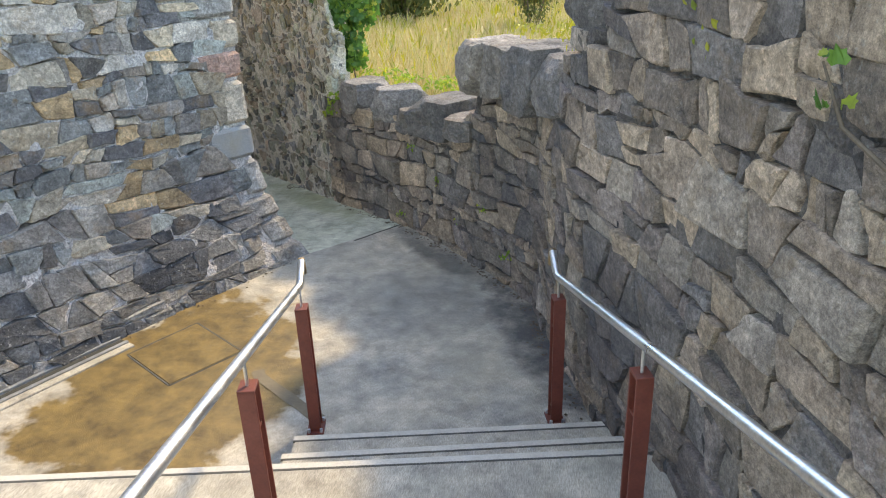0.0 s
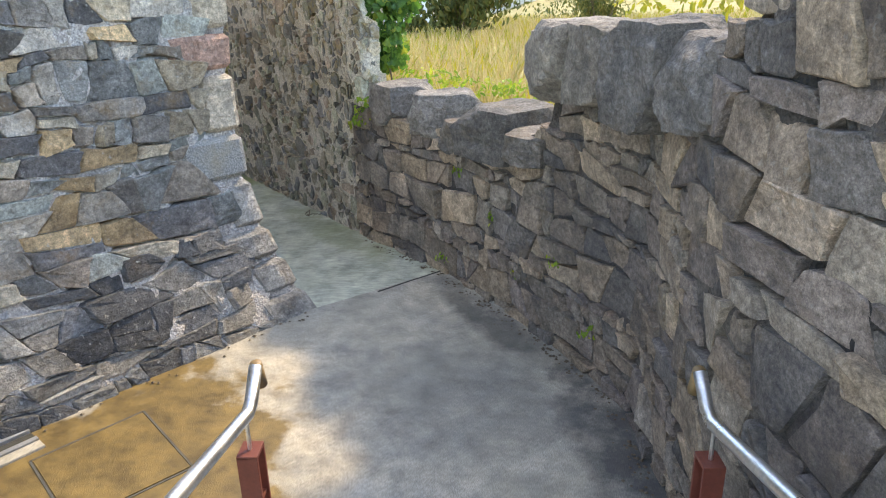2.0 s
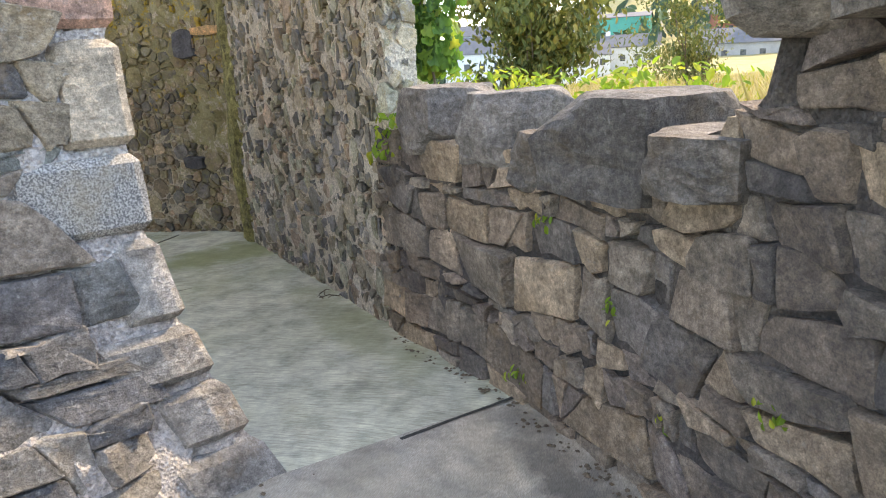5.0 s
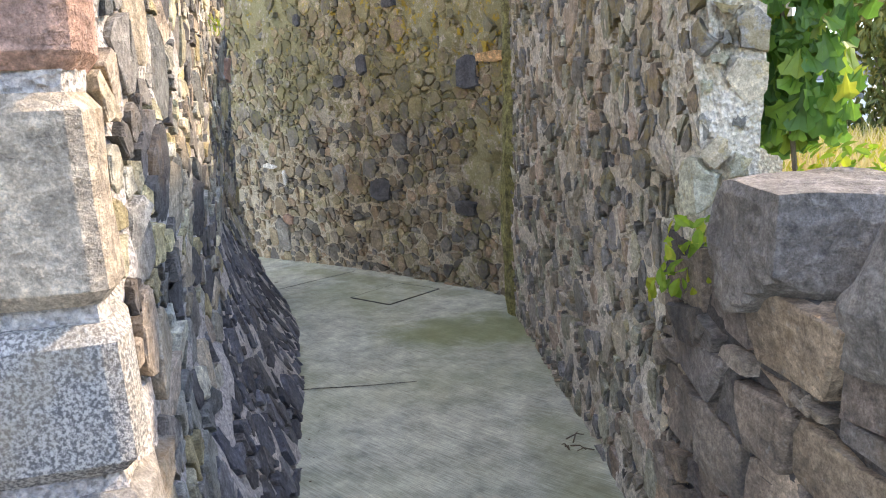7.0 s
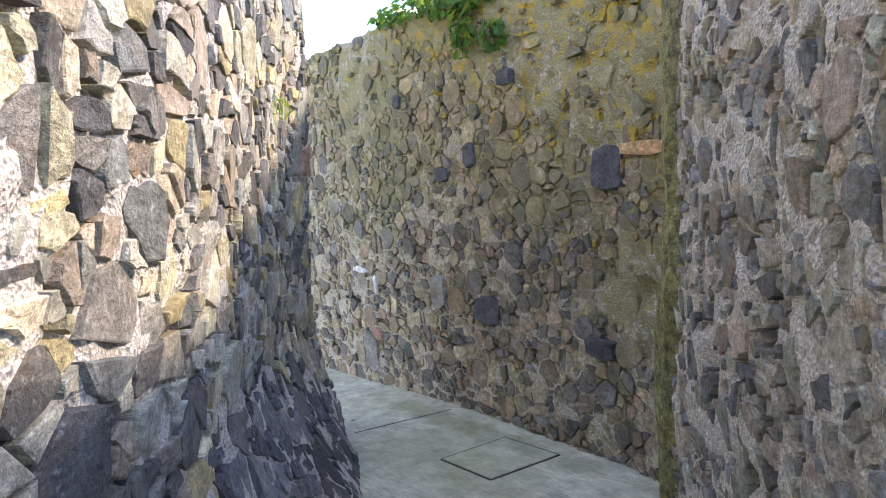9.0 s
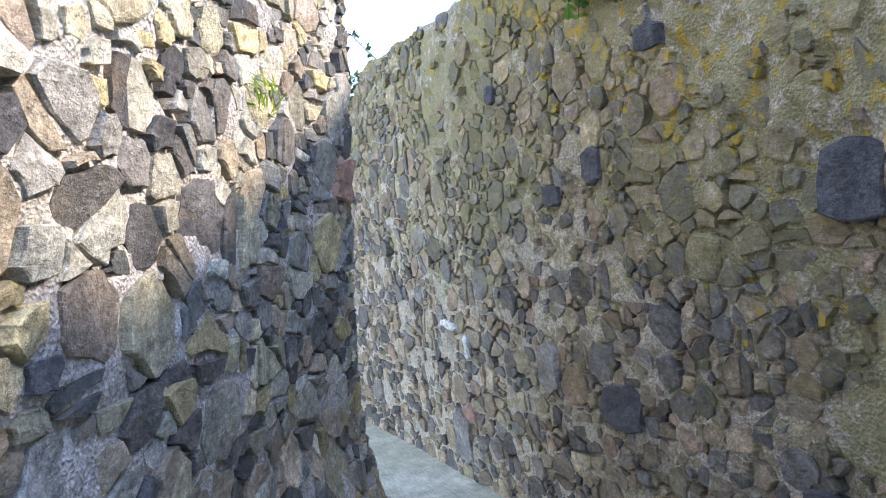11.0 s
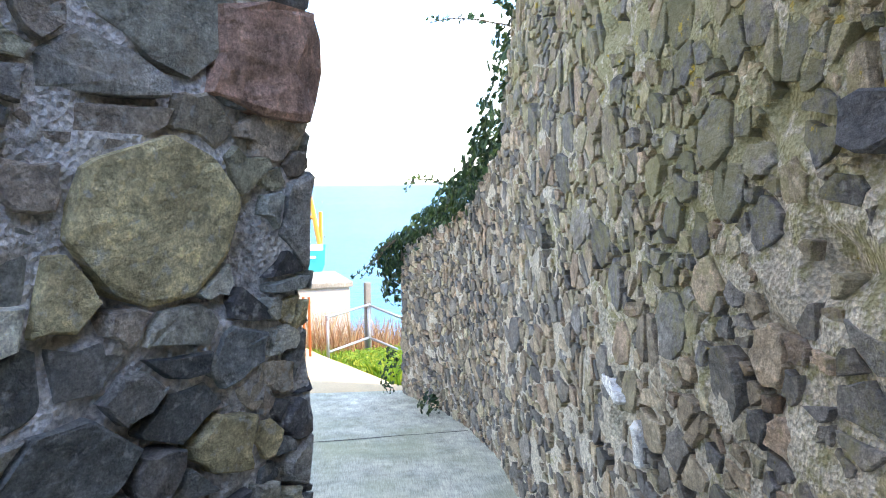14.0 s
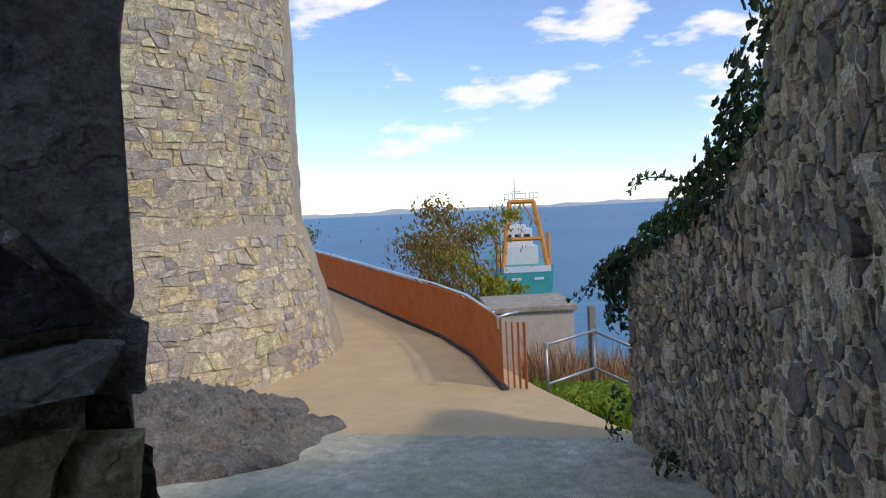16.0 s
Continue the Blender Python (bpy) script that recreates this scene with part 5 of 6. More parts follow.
def leaves(spots, kind, size, rng, spread=1.0):
    """Single leaves at (place, outward way): returns verts and faces."""
    shape = leaf_shape(kind)
    verts, faces = [], []
    for p, out in spots:
        s = size * rng.uniform(0.55, 1.35)
        way = (Vector(out) + Vector((rng.gauss(0, 0.45), rng.gauss(0, 0.45), rng.gauss(0, 0.45))) * spread).normalized()
        down = Vector((rng.gauss(0, 0.4), rng.gauss(0, 0.4), -1.0 + rng.gauss(0, 0.35)))
        a = way.cross(down)
        if a.length < 1e-4:
            a = Vector((1, 0, 0))
        a.normalize()
        b = a.cross(way).normalized()
        o = len(verts)
        for x, y in shape:
            verts.append(Vector(p) + a * (x * s) + b * (y * s * -1) + way * (abs(x) * s * 0.3 - (y - 0.4) ** 2 * 0.25 * s))
        n = len(shape)
        mid = n // 2
        h = shape.index((0, 1.0))
        faces.append(tuple(o + i for i in range(h + 1)))
        faces.append(tuple([o] + [o + i for i in range(h, n)]))
    return verts, faces


def ivy(label, blobs, count, size, mat, rng, stems=(), kind="ivy", name="ivy", cat="ivy"):
    """blobs: (centre, radii, outward way). Leaves crowd their outer skins."""
    ob = thing(name, label, cat)
    spots = []
    tot = sum(r[0] * r[2] + r[1] * r[2] + r[0] * r[1] for _, r, _ in blobs)
    for c, r, out in blobs:
        k = int(count * (r[0] * r[2] + r[1] * r[2] + r[0] * r[1]) / tot)
        for _ in range(k):
            v = Vector((rng.gauss(0, 1), rng.gauss(0, 1), rng.gauss(0, 1))).normalized()
            f = rng.uniform(0.65, 1.08) * (1 + 0.25 * noise.noise(v * 2.5 + Vector(c)))
            spots.append((Vector((c[0] + v.x * r[0] * f, c[1] + v.y * r[1] * f, c[2] + v.z * r[2] * f)), v * 0.6 + Vector(out) * 0.8))
    g = part("foliage", mesh_from("foliage", *leaves(spots, kind, size, rng), mat), ob)
    g["kind"] = "stuff"
    for s in stems:
        part("stem", mesh_from("stem", *tube(s, 0.008, 6, 0.4), M_STEM), ob)
    return ob


def trailing(start, way, length, rng, droop=0.5):
    p, d = Vector(start), Vector(way).normalized()
    pts = [p.copy()]
    for i in range(9):
        d = (d + Vector((rng.gauss(0, 0.12), rng.gauss(0, 0.12), rng.gauss(0, 0.1) - droop * 0.06))).normalized()
        p = p + d * length / 9
        pts.append(p.copy())
    return pts


PR = random.Random(21)
ivy("dense green ivy climbing the broken wall end", [((-1.32, 7.62, 1.55), (0.16, 0.16, 0.18), (0.3, -0.9, 0.3)), ((-1.4, 7.6, 1.85), (0.22, 0.18, 0.26), (0.3, -0.9, 0.3)), ((-1.48, 7.58, 2.2), (0.24, 0.2, 0.28), (0.3, -0.9, 0.3)), ((-1.25, 7.75, 2.05), (0.2, 0.2, 0.28), (0.3, -0.9, 0.3)), ((-1.5, 7.6, 2.6), (0.24, 0.2, 0.26), (0.3, -0.9, 0.3))], 1500, 0.075, M_IVY, PR, stems=[[(-1.3, 7.6, 1.3), (-1.38, 7.58, 1.9), (-1.42, 7.6, 2.6)]])
ivy("leafy weed in the wall end recess", [((-1.42, 7.2, 1.12), (0.1, 0.08, 0.1), (0.3, -0.9, 0.3)), ((-1.5, 7.22, 1.0), (0.09, 0.06, 0.05), (0.2, -0.9, 0.3))], 60, 0.05, M_GREEN, PR, kind="ovate", name="joint_weed", cat="weeds")
ivy("bright weeds growing on the wall ledge", [((-0.95, 7.5, 1.34), (0.36, 0.2, 0.09), (0, -0.4, 1)), ((-0.45, 7.12, 1.33), (0.36, 0.18, 0.07), (0, -0.4, 1)), ((-1.4, 7.3, 1.05), (0.1, 0.08, 0.12), (0.4, -0.8, 0.3)), ((0.0, 6.75, 1.36), (0.3, 0.2, 0.07), (0, -0.4, 1))], 420, 0.045, M_GREEN, PR, kind="ovate", name="weed_patch", cat="weeds")
ivy("yellow-green shrub sprig on the wall top", [((1.56, 2.78, 2.3), (0.1, 0.12, 0.13), (-0.8, -0.4, 0.3)), ((1.52, 2.95, 2.4), (0.1, 0.12, 0.1), (-0.8, -0.4, 0.3)), ((1.12, 4.38, 2.08), (0.16, 0.18, 0.15), (-0.8, -0.4, 0.5)), ((0.98, 5.05, 2.03), (0.14, 0.26, 0.06), (-0.5, -0.4, 0.8)), ((0.7, 5.5, 2.0), (0.14, 0.2, 0.05), (-0.5, -0.4, 0.8))], 260, 0.042, M_YELLOWBUSH, PR, kind="ovate", name="wall_shrub", cat="shrub")
ivy("ivy sprig hanging over the wall face", [((1.68, 1.95, 2.26), (0.05, 0.08, 0.1), (-0.9, -0.3, 0.2))], 7, 0.045, M_IVY, PR, stems=[[(1.82, 1.7, 2.05), (1.72, 1.9, 2.15), (1.68, 2.0, 2.3)]])
ivy("tuft of ivy hanging from the tall wall top", [((-6.6, 10.1, 3.15), (0.45, 0.14, 0.16), (0, -1, 0.2)), ((-6.45, 10.03, 2.9), (0.16, 0.08, 0.25), (0, -1, 0.1)), ((-7.5, 10.2, 3.22), (0.6, 0.15, 0.1), (0, -0.6, 0.8)), ((-6.1, 10.06, 2.75), (0.14, 0.06, 0.12), (0, -1, 0))], 620, 0.07, M_IVY, PR, stems=[[(-6.4, 10.08, 3.2), (-6.42, 10.05, 2.9), (-6.45, 10.04, 2.65)]])
sp = [trailing((-9.8 - 0.5 * i, 10.25, 3.0 - 0.15 * i), (-0.5 - 0.2 * i, -0.5, 0.45), 0.9, PR, 0.6) for i in range(3)]
sp += [trailing((-13.9, 9.4, 0.95), (-1, -0.2 - 0.3 * i, 0.1 - 0.2 * i), 0.8, PR, 1.4) for i in range(5)]
sp += [trailing((-12.6, 9.8, 1.6), (-0.8, -0.3, 0.35), 0.8, PR, 0.9)]
blobs = []
for i in range(15):
    f = i / 14
    x = -10.75 - 3.75 * f
    z = interp(x, [(-14.5, 0.78), (-13.4, 1.2), (-12.3, 1.55), (-11.4, 2.05), (-11.1, 2.45), (-10.75, 2.9)])
    y = interp(x, [(-14.5, 9.55), (-13.1, 10.0), (-11, 10.3)])
    blobs.append(((x, y, z), (0.24 + 0.1 * PR.random(), 0.26, 0.2 + 0.08 * PR.random()), (-0.4, -0.7, 0.4)))
blobs += [((-14.35, 9.35, 0.62), (0.3, 0.2, 0.3), (-0.6, -0.7, -0.2)), ((-14.6, 9.4, 0.4), (0.22, 0.2, 0.35), (-0.6, -0.7, -0.4))]
big_ivy = ivy("dark trailing ivy along the sloping wall top", blobs, 3000, 0.072, M_IVYDARK, PR, stems=sp)
spots = [(q + Vector((PR.gauss(0, 0.02), PR.gauss(0, 0.02), PR.gauss(0, 0.02))), (0.2, -0.7, 0.3)) for s in sp for q in s for _ in range(3)]
part("trailing_leaves", mesh_from("trailing_leaves", *leaves(spots, "ivy", 0.05, PR), M_IVYDARK), big_ivy)["kind"] = "stuff"
ivy("lush green weeds covering the bank", [((-16.9 - 0.35 * i, 8.75 + 0.32 * (i % 4), -1.3 - 0.06 * i), (0.45, 0.4, 0.16), (0.5, -0.3, 1)) for i in range(8)], 2600, 0.075, M_GREEN, PR, kind="ovate", name="weed_patch", cat="weeds")
ivy("small fern tuft rooted in the tower wall", [((-6.15, 8.34, 2.16), (0.06, 0.06, 0.07), (0.5, 0.8, 0.2))], 40, 0.06, M_GREEN, PR, kind="blade", name="fern_tuft", cat="fern")
ivy("small weed at the foot of the end wall", [((-12.9, 9.68, -0.72), (0.16, 0.12, 0.12), (0.2, -0.8, 0.4)), ((-14.3, 9.3, -0.7), (0.12, 0.12, 0.3), (0.2, -0.8, 0.4))], 160, 0.05, M_IVYDARK, PR, name="weed_patch", cat="weeds")
ivy("leafy weed tuft growing from the castle wall", [((-14.15, 0.25, 1.25), (0.35, 0.35, 0.32), (0.8, 0.4, 0.3))], 260, 0.09, M_BUSH, PR, kind="blade", name="wall_tuft", cat="weeds")
for q in ((0.32, 5.62, 0.55), (-0.15, 6.15, 0.62), (0.55, 5.3, 0.25), (-0.45, 6.42, 0.85), (0.05, 5.95, 0.3), (-0.62, 6.55, 0.12)):
    ivy("tiny green weed growing from a wall joint", [(q, (0.05, 0.05, 0.04), (-0.6, -0.6, 0.3))], 18, 0.035, M_GREEN, PR, kind="ovate", name="joint_weed", cat="weeds")


def twig():
    ob = thing("twig", "dry dead twig lying on the passage floor", "twig")
    base = Vector((-2.36, 7.95, floor_z(-2.36) + 0.01))
    for i in range(6):
        a = PR.uniform(0, 6.28)
        d = Vector((math.cos(a), math.sin(a), 0.12)) * PR.uniform(0.05, 0.11)
        o = base + Vector((PR.gauss(0, 0.04), PR.gauss(0, 0.04), 0))
        part("sprig", mesh_from("sprig", *tube([o, o + d * 0.6 + Vector((0, 0, 0.015)), o + d], 0.004, 5, 0.5), M_STEM), ob)


twig()


def litter():
    """Leaf litter and grit in the floor's edges."""
    verts, faces = [], []
    rng = random.Random(5)
    for _ in range(420):
        t = rng.random()
        if rng.random() < 0.6:
            u = rng.uniform(low_face.u[4], low_face.length - 0.3)
            p = low_face.at(u, 0, abs(rng.gauss(0, 0.05)) + 0.05)
            z = 0.006
        else:
            u = rng.uniform(2.5, ue)
            p = left_face.at(u, floor_z(left_face.plan(u)[0].x) if u > uc else 0.0, abs(rng.gauss(0, 0.05)) + 0.04)
            z = 0.006
        s = rng.uniform(0.004, 0.016)
        o = len(verts)
        k = rng.uniform(0, 6.28)
        for i in range(5):
            r = s * rng.uniform(0.6, 1.2)
            verts.append((p.x + r * math.cos(k + i * 1.256), p.y + r * math.sin(k + i * 1.256), p.z + z))
        verts.append((p.x, p.y, p.z + z + s * 0.6))
        faces += [(o + i, o + (i + 1) % 5, o + 5) for i in range(5)]
    ob = tagged(new("grit", mesh_from("grit", verts, faces, M_STEM)), "dark grit and leaf crumbs along the wall foot", "debris", kind="stuff")


litter()


def grass_field(name, label, count, region, height, mat, rng, width=0.012, blade=3, lean=0.35):
    v, f = [], []
    n = 0
    while n < count:
        x, y, h = region(rng)
        if outside(x, y) < 0.5:
            continue
        n += 1
        z = ground_z(x, y)
        for _ in range(blade):
            a = rng.uniform(0, 6.28)
            hh = height * h * rng.uniform(0.5, 1.3)
            w = width * (1 + 0.08 * max(y, abs(x)))
            dx, dy = math.cos(a) * w, math.sin(a) * w
            lx, ly = rng.gauss(0, lean) * hh, rng.gauss(0, lean) * hh
            bx, by = x + rng.gauss(0, 0.05), y + rng.gauss(0, 0.05)
            o = len(v)
            v += [(bx - dx, by - dy, z - 0.03), (bx + dx, by + dy, z - 0.03), (bx + lx * 0.5 + dx * 0.6, by + ly * 0.5 + dy * 0.6, z + hh * 0.6), (bx + lx, by + ly, z + hh), (bx + lx * 0.5 - dx * 0.6, by + ly * 0.5 - dy * 0.6, z + hh * 0.6)]
            f.append((o, o + 1, o + 2, o + 3, o + 4))
    return tagged(new(name, mesh_from(name, v, f, mat)), label, "grass", kind="stuff")


GR = random.Random(3)


def meadow_spot(r):
    d = 1.4 + 55 * r.random() ** 1.9
    x = r.uniform(-14, 22)
    return x, max(interp(x, WALL_Y) if x < 1.6 else -2, -2) + d, 1.0


grass_field("meadow_grass", "tall dry yellow meadow grass behind the wall", 16000, meadow_spot, 0.42, M_GRASS, GR, 0.007)
grass_field("meadow_weeds", "yellow-green weeds and brambles in the meadow", 5000, lambda r: meadow_spot(r), 0.36, M_YELLOWBUSH, GR, 0.012)


def bank_spot(r):
    x = r.uniform(-23, -14.9)
    return x, interp(x, [(-26.5, 2.1), (-23.0, 4.75), (-21.1, 6.2), (-17.5, 8.05), (-14.6, 9.75)]) + 0.4 + r.random() * 6, 1.0


grass_field("bank_grass", "green grass and weeds on the bank", 5000, bank_spot, 0.3, M_GREEN, GR, 0.012)
grass_field("bank_stalks", "dry russet dock stalks on the bank", 800, lambda r: (r.uniform(-26, -19.5), r.uniform(7.6, 13), 1.0), 0.95, M_DOCK, GR, 0.004, 6, 0.22)


def bush(label, base, height, radius, leaf, count, size, rng, name="bush", cat="bush", lumps=9):
    ob = thing(name, label, cat)
    b = Vector(base)
    tips = []
    for i in range(6):
        a = rng.uniform(0, 6.28)
        mid = b + Vector((math.cos(a) * radius * 0.3, math.sin(a) * radius * 0.3, height * 0.45))
        tip = b + Vector((math.cos(a) * radius * rng.uniform(0.3, 0.8), math.sin(a) * radius * rng.uniform(0.3, 0.8), height * rng.uniform(0.7, 1.0)))
        part("limb", mesh_from("limb", *tube([b, mid, tip], 0.03 * height / 2.5, 6, 0.25), M_STEM), ob)
        tips += [mid, tip]
    spots = []
    for _ in range(lumps):
        t = rng.choice(tips)
        c = t + Vector((rng.gauss(0, 0.25) * radius, rng.gauss(0, 0.25) * radius, rng.gauss(0, 0.12) * height))
        r = radius * rng.uniform(0.22, 0.5)
        for _ in range(count // lumps):
            v = Vector((rng.gauss(0, 1), rng.gauss(0, 1), rng.gauss(0, 0.8)))
            spots.append((c + v * r * 0.55, v.normalized()))
    part("crown", mesh_from("crown", *leaves(spots, "ovate", size, rng), leaf), ob)["kind"] = "stuff"
    return ob


BR = random.Random(11)
bush("autumn-leaved shrub behind the rust railing", (-31.0, 3.9, -6.2), 7.4, 2.2, M_AUTUMN, 8000, 0.15, BR, lumps=40)
bush("yellow autumn shrub beside the railing", (-28.5, 6.0, -4.5), 5.2, 1.1, M_YELLOWBUSH, 2200, 0.13, BR, lumps=16)
bush("autumn shrub past the far railing", (-34.0, -2.4, -7.0), 7.4, 1.4, M_AUTUMN, 2500, 0.15, BR, lumps=18)
bush("leafy green-gold shrub in the meadow", (-0.2, 22.0, -0.2), 2.7, 1.0, M_BUSH, 3000, 0.09, BR, lumps=26)
bush("dense olive thicket behind the ivy", (-5.4, 28.0, -0.8), 4.2, 2.4, M_BUSH, 6500, 0.24, BR, lumps=46)
bush("slender dark green conifer-like tree", (-6.2, 32.0, -0.9), 7.5, 1.0, M_IVYDARK, 3000, 0.14, BR, name="tree", cat="tree", lumps=30)
bush("yellow bramble clump in the meadow", (4.5, 13.5, 0.2), 1.5, 1.6, M_YELLOWBUSH, 1500, 0.08, BR, lumps=16)
bush("yellow bramble clump in the meadow", (7.5, 17.0, 0.2), 1.9, 1.9, M_YELLOWBUSH, 1500, 0.09, BR, lumps=16)
bush("green bramble clump below the meadow", (-1.0, 38.0, -1.2), 2.4, 3.0, M_BUSH, 1500, 0.16, BR, lumps=16)
bush("green shrub on the meadow's edge", (8.5, 34.0, -1.0), 3.2, 2.2, M_BUSH, 1500, 0.15, BR, lumps=16)


# ---------------------------------------------------------------- rust railing, tube fence, block, ship
def rust_railing():
    ob = thing("rust_railing", "curved rust-coloured weathering steel slat railing", "railing")
    line = [(-17.15, 7.72), (-17.6, 7.55), (-19.3, 6.9), (-21.1, 5.95), (-23.0, 4.45), (-24.9, 3.0), (-26.5, 1.75), (-28.2, 0.4), (-30.0, -1.2)]
    pts = [Vector(p) for p in line]
    acc = [0.0]
    for a, b in zip(pts, pts[1:]):
        acc.append(acc[-1] + (b - a).length)

    def at(s):
        for i in range(len(pts) - 1):
            if s <= acc[i + 1] or i == len(pts) - 2:
                t = (s - acc[i]) / (acc[i + 1] - acc[i])
                return pts[i].lerp(pts[i + 1], t), (pts[i + 1] - pts[i]).normalized()

    n = int(acc[-1] / 0.06)
    slat = mesh_from("slat", *box(0, 0, 0, 0.046, 0.014, 0.96, 0, 0.002), M_CORTEN)
    for i in range(n):
        p, d = at(i * 0.06)
        o = part("slat", slat, ob)
        o.location = (p.x, p.y, floor_z(p.x) + 0.07)
        o.rotation_euler = (0, 0, math.atan2(d.y, d.x) + 0.55)
    for i in range(4):
        o = part("end_bar", slat, ob)
        q = Vector((-17.15, 7.72)) + Vector((0.03, 0.09)) * (i + 1)
        o.location = (q.x, q.y, floor_z(q.x) + 0.02)
        o.rotation_euler = (0, 0, 0.4 + 0.2 * i)
    samples = [at(acc[-1] * i / 60)[0] for i in range(61)]
    for z, r in ((0.1, 0.016), (1.02, 0.016)):
        part("flat_rail", mesh_from("flat_rail", *tube([(p.x, p.y, floor_z(p.x) + z) for p in samples], r, 6), M_CORTEN), ob)
    # kerb in near-black, painting the shaded gap under the slats
    part("kerb_shadow_gap", mesh_from("kerb", *merge(*[box(p.x, p.y, floor_z(p.x) - 0.05, 0.36, 0.1, 0.1, math.atan2(at(acc[-1] * i / 60)[1].y, at(acc[-1] * i / 60)[1].x), 0.01) for i, p in enumerate(samples)]), M_DARKGAP), ob, "kerb below the slats, painted dark as a shadow gap")
    top = [(p.x + 0.05, p.y - 0.08, floor_z(p.x) + 1.12) for p in samples]
    start = Vector(top[0])
    loop = [start + Vector((-0.15, 0.42, -0.02)), start + Vector((0.12, 0.36, 0.0)), start + Vector((0.28, 0.2, -0.02)), start + Vector((0.3, 0.05, -0.12))]
    part("handrail_tube", mesh_from("handrail_tube", *tube(top, 0.022, 10), M_STEEL, True), ob, "steel tube handrail")
    part("handrail_end", mesh_from("handrail_end", *tube([start + Vector((0.0, 0.35, 0)), start + Vector((0.22, 0.22, 0.0)), start + Vector((0.26, 0.1, -0.03)), start + Vector((0.26, 0.1, -0.2))], 0.022, 10), M_STEEL, True), ob, "looped steel rail end")
    for k in range(0, 61, 10):
        p = samples[k]
        part("bracket", mesh_from("bracket", *tube([(p.x, p.y, floor_z(p.x) + 1.0), (p.x + 0.05, p.y - 0.08, floor_z(p.x) + 1.11)], 0.008, 6), M_STEEL), ob)


rust_railing()


def tube_fence():
    ob = thing("tube_fence", "galvanised tube fence on the grassy bank", "fence")
    a, b, c = Vector((-17.94, 8.3, -0.69)), Vector((-18.95, 9.0, -0.66)), Vector((-18.5, 9.75, -0.9))
    for p, low in ((a, -1.6), (b, -1.8), (c, -1.7)):
        part("post", mesh_from("post", *tube([(p.x, p.y, low), (p.x, p.y, p.z)], 0.027, 10), M_GALV, True), ob)
        part("clamp", mesh_from("clamp", *tube([(p.x, p.y, p.z - 0.06), (p.x, p.y, p.z + 0.03)], 0.036, 10), M_GALV), ob)
    for p, q in ((a, b), (b, c)):
        part("rail", mesh_from("rail", *tube([p, q], 0.024, 10), M_GALV, True), ob)
        dz = Vector((0, 0, -0.62))
        part("rail", mesh_from("rail", *tube([p + dz, q + dz], 0.024, 10), M_GALV, True), ob)


tube_fence()
mpost = tagged(new("wooden_post", mesh_from("wooden_post", *box(-19.05, 8.98, -2.0, 0.11, 0.11, 1.75, 0.4, 0.012), simple_mat("grey_wood", (0.20, 0.18, 0.15), (0.30, 0.27, 0.23), 9.0, 0.9))), "weathered grey wooden post beside the tube fence", "post")
blk = thing("concrete_tank", "pale rendered block with a flat slab lid", "block")
part("body", mesh_from("body", *box(-24.3, 7.3, -3.2, 2.2, 1.9, 2.25, 0.25, 0.02), M_BLOCK), blk)
part("slab", mesh_from("slab", *box(-24.3, 7.3, -0.95, 2.35, 2.05, 0.13, 0.25, 0.02), M_STEP), blk, "pale concrete slab lid")


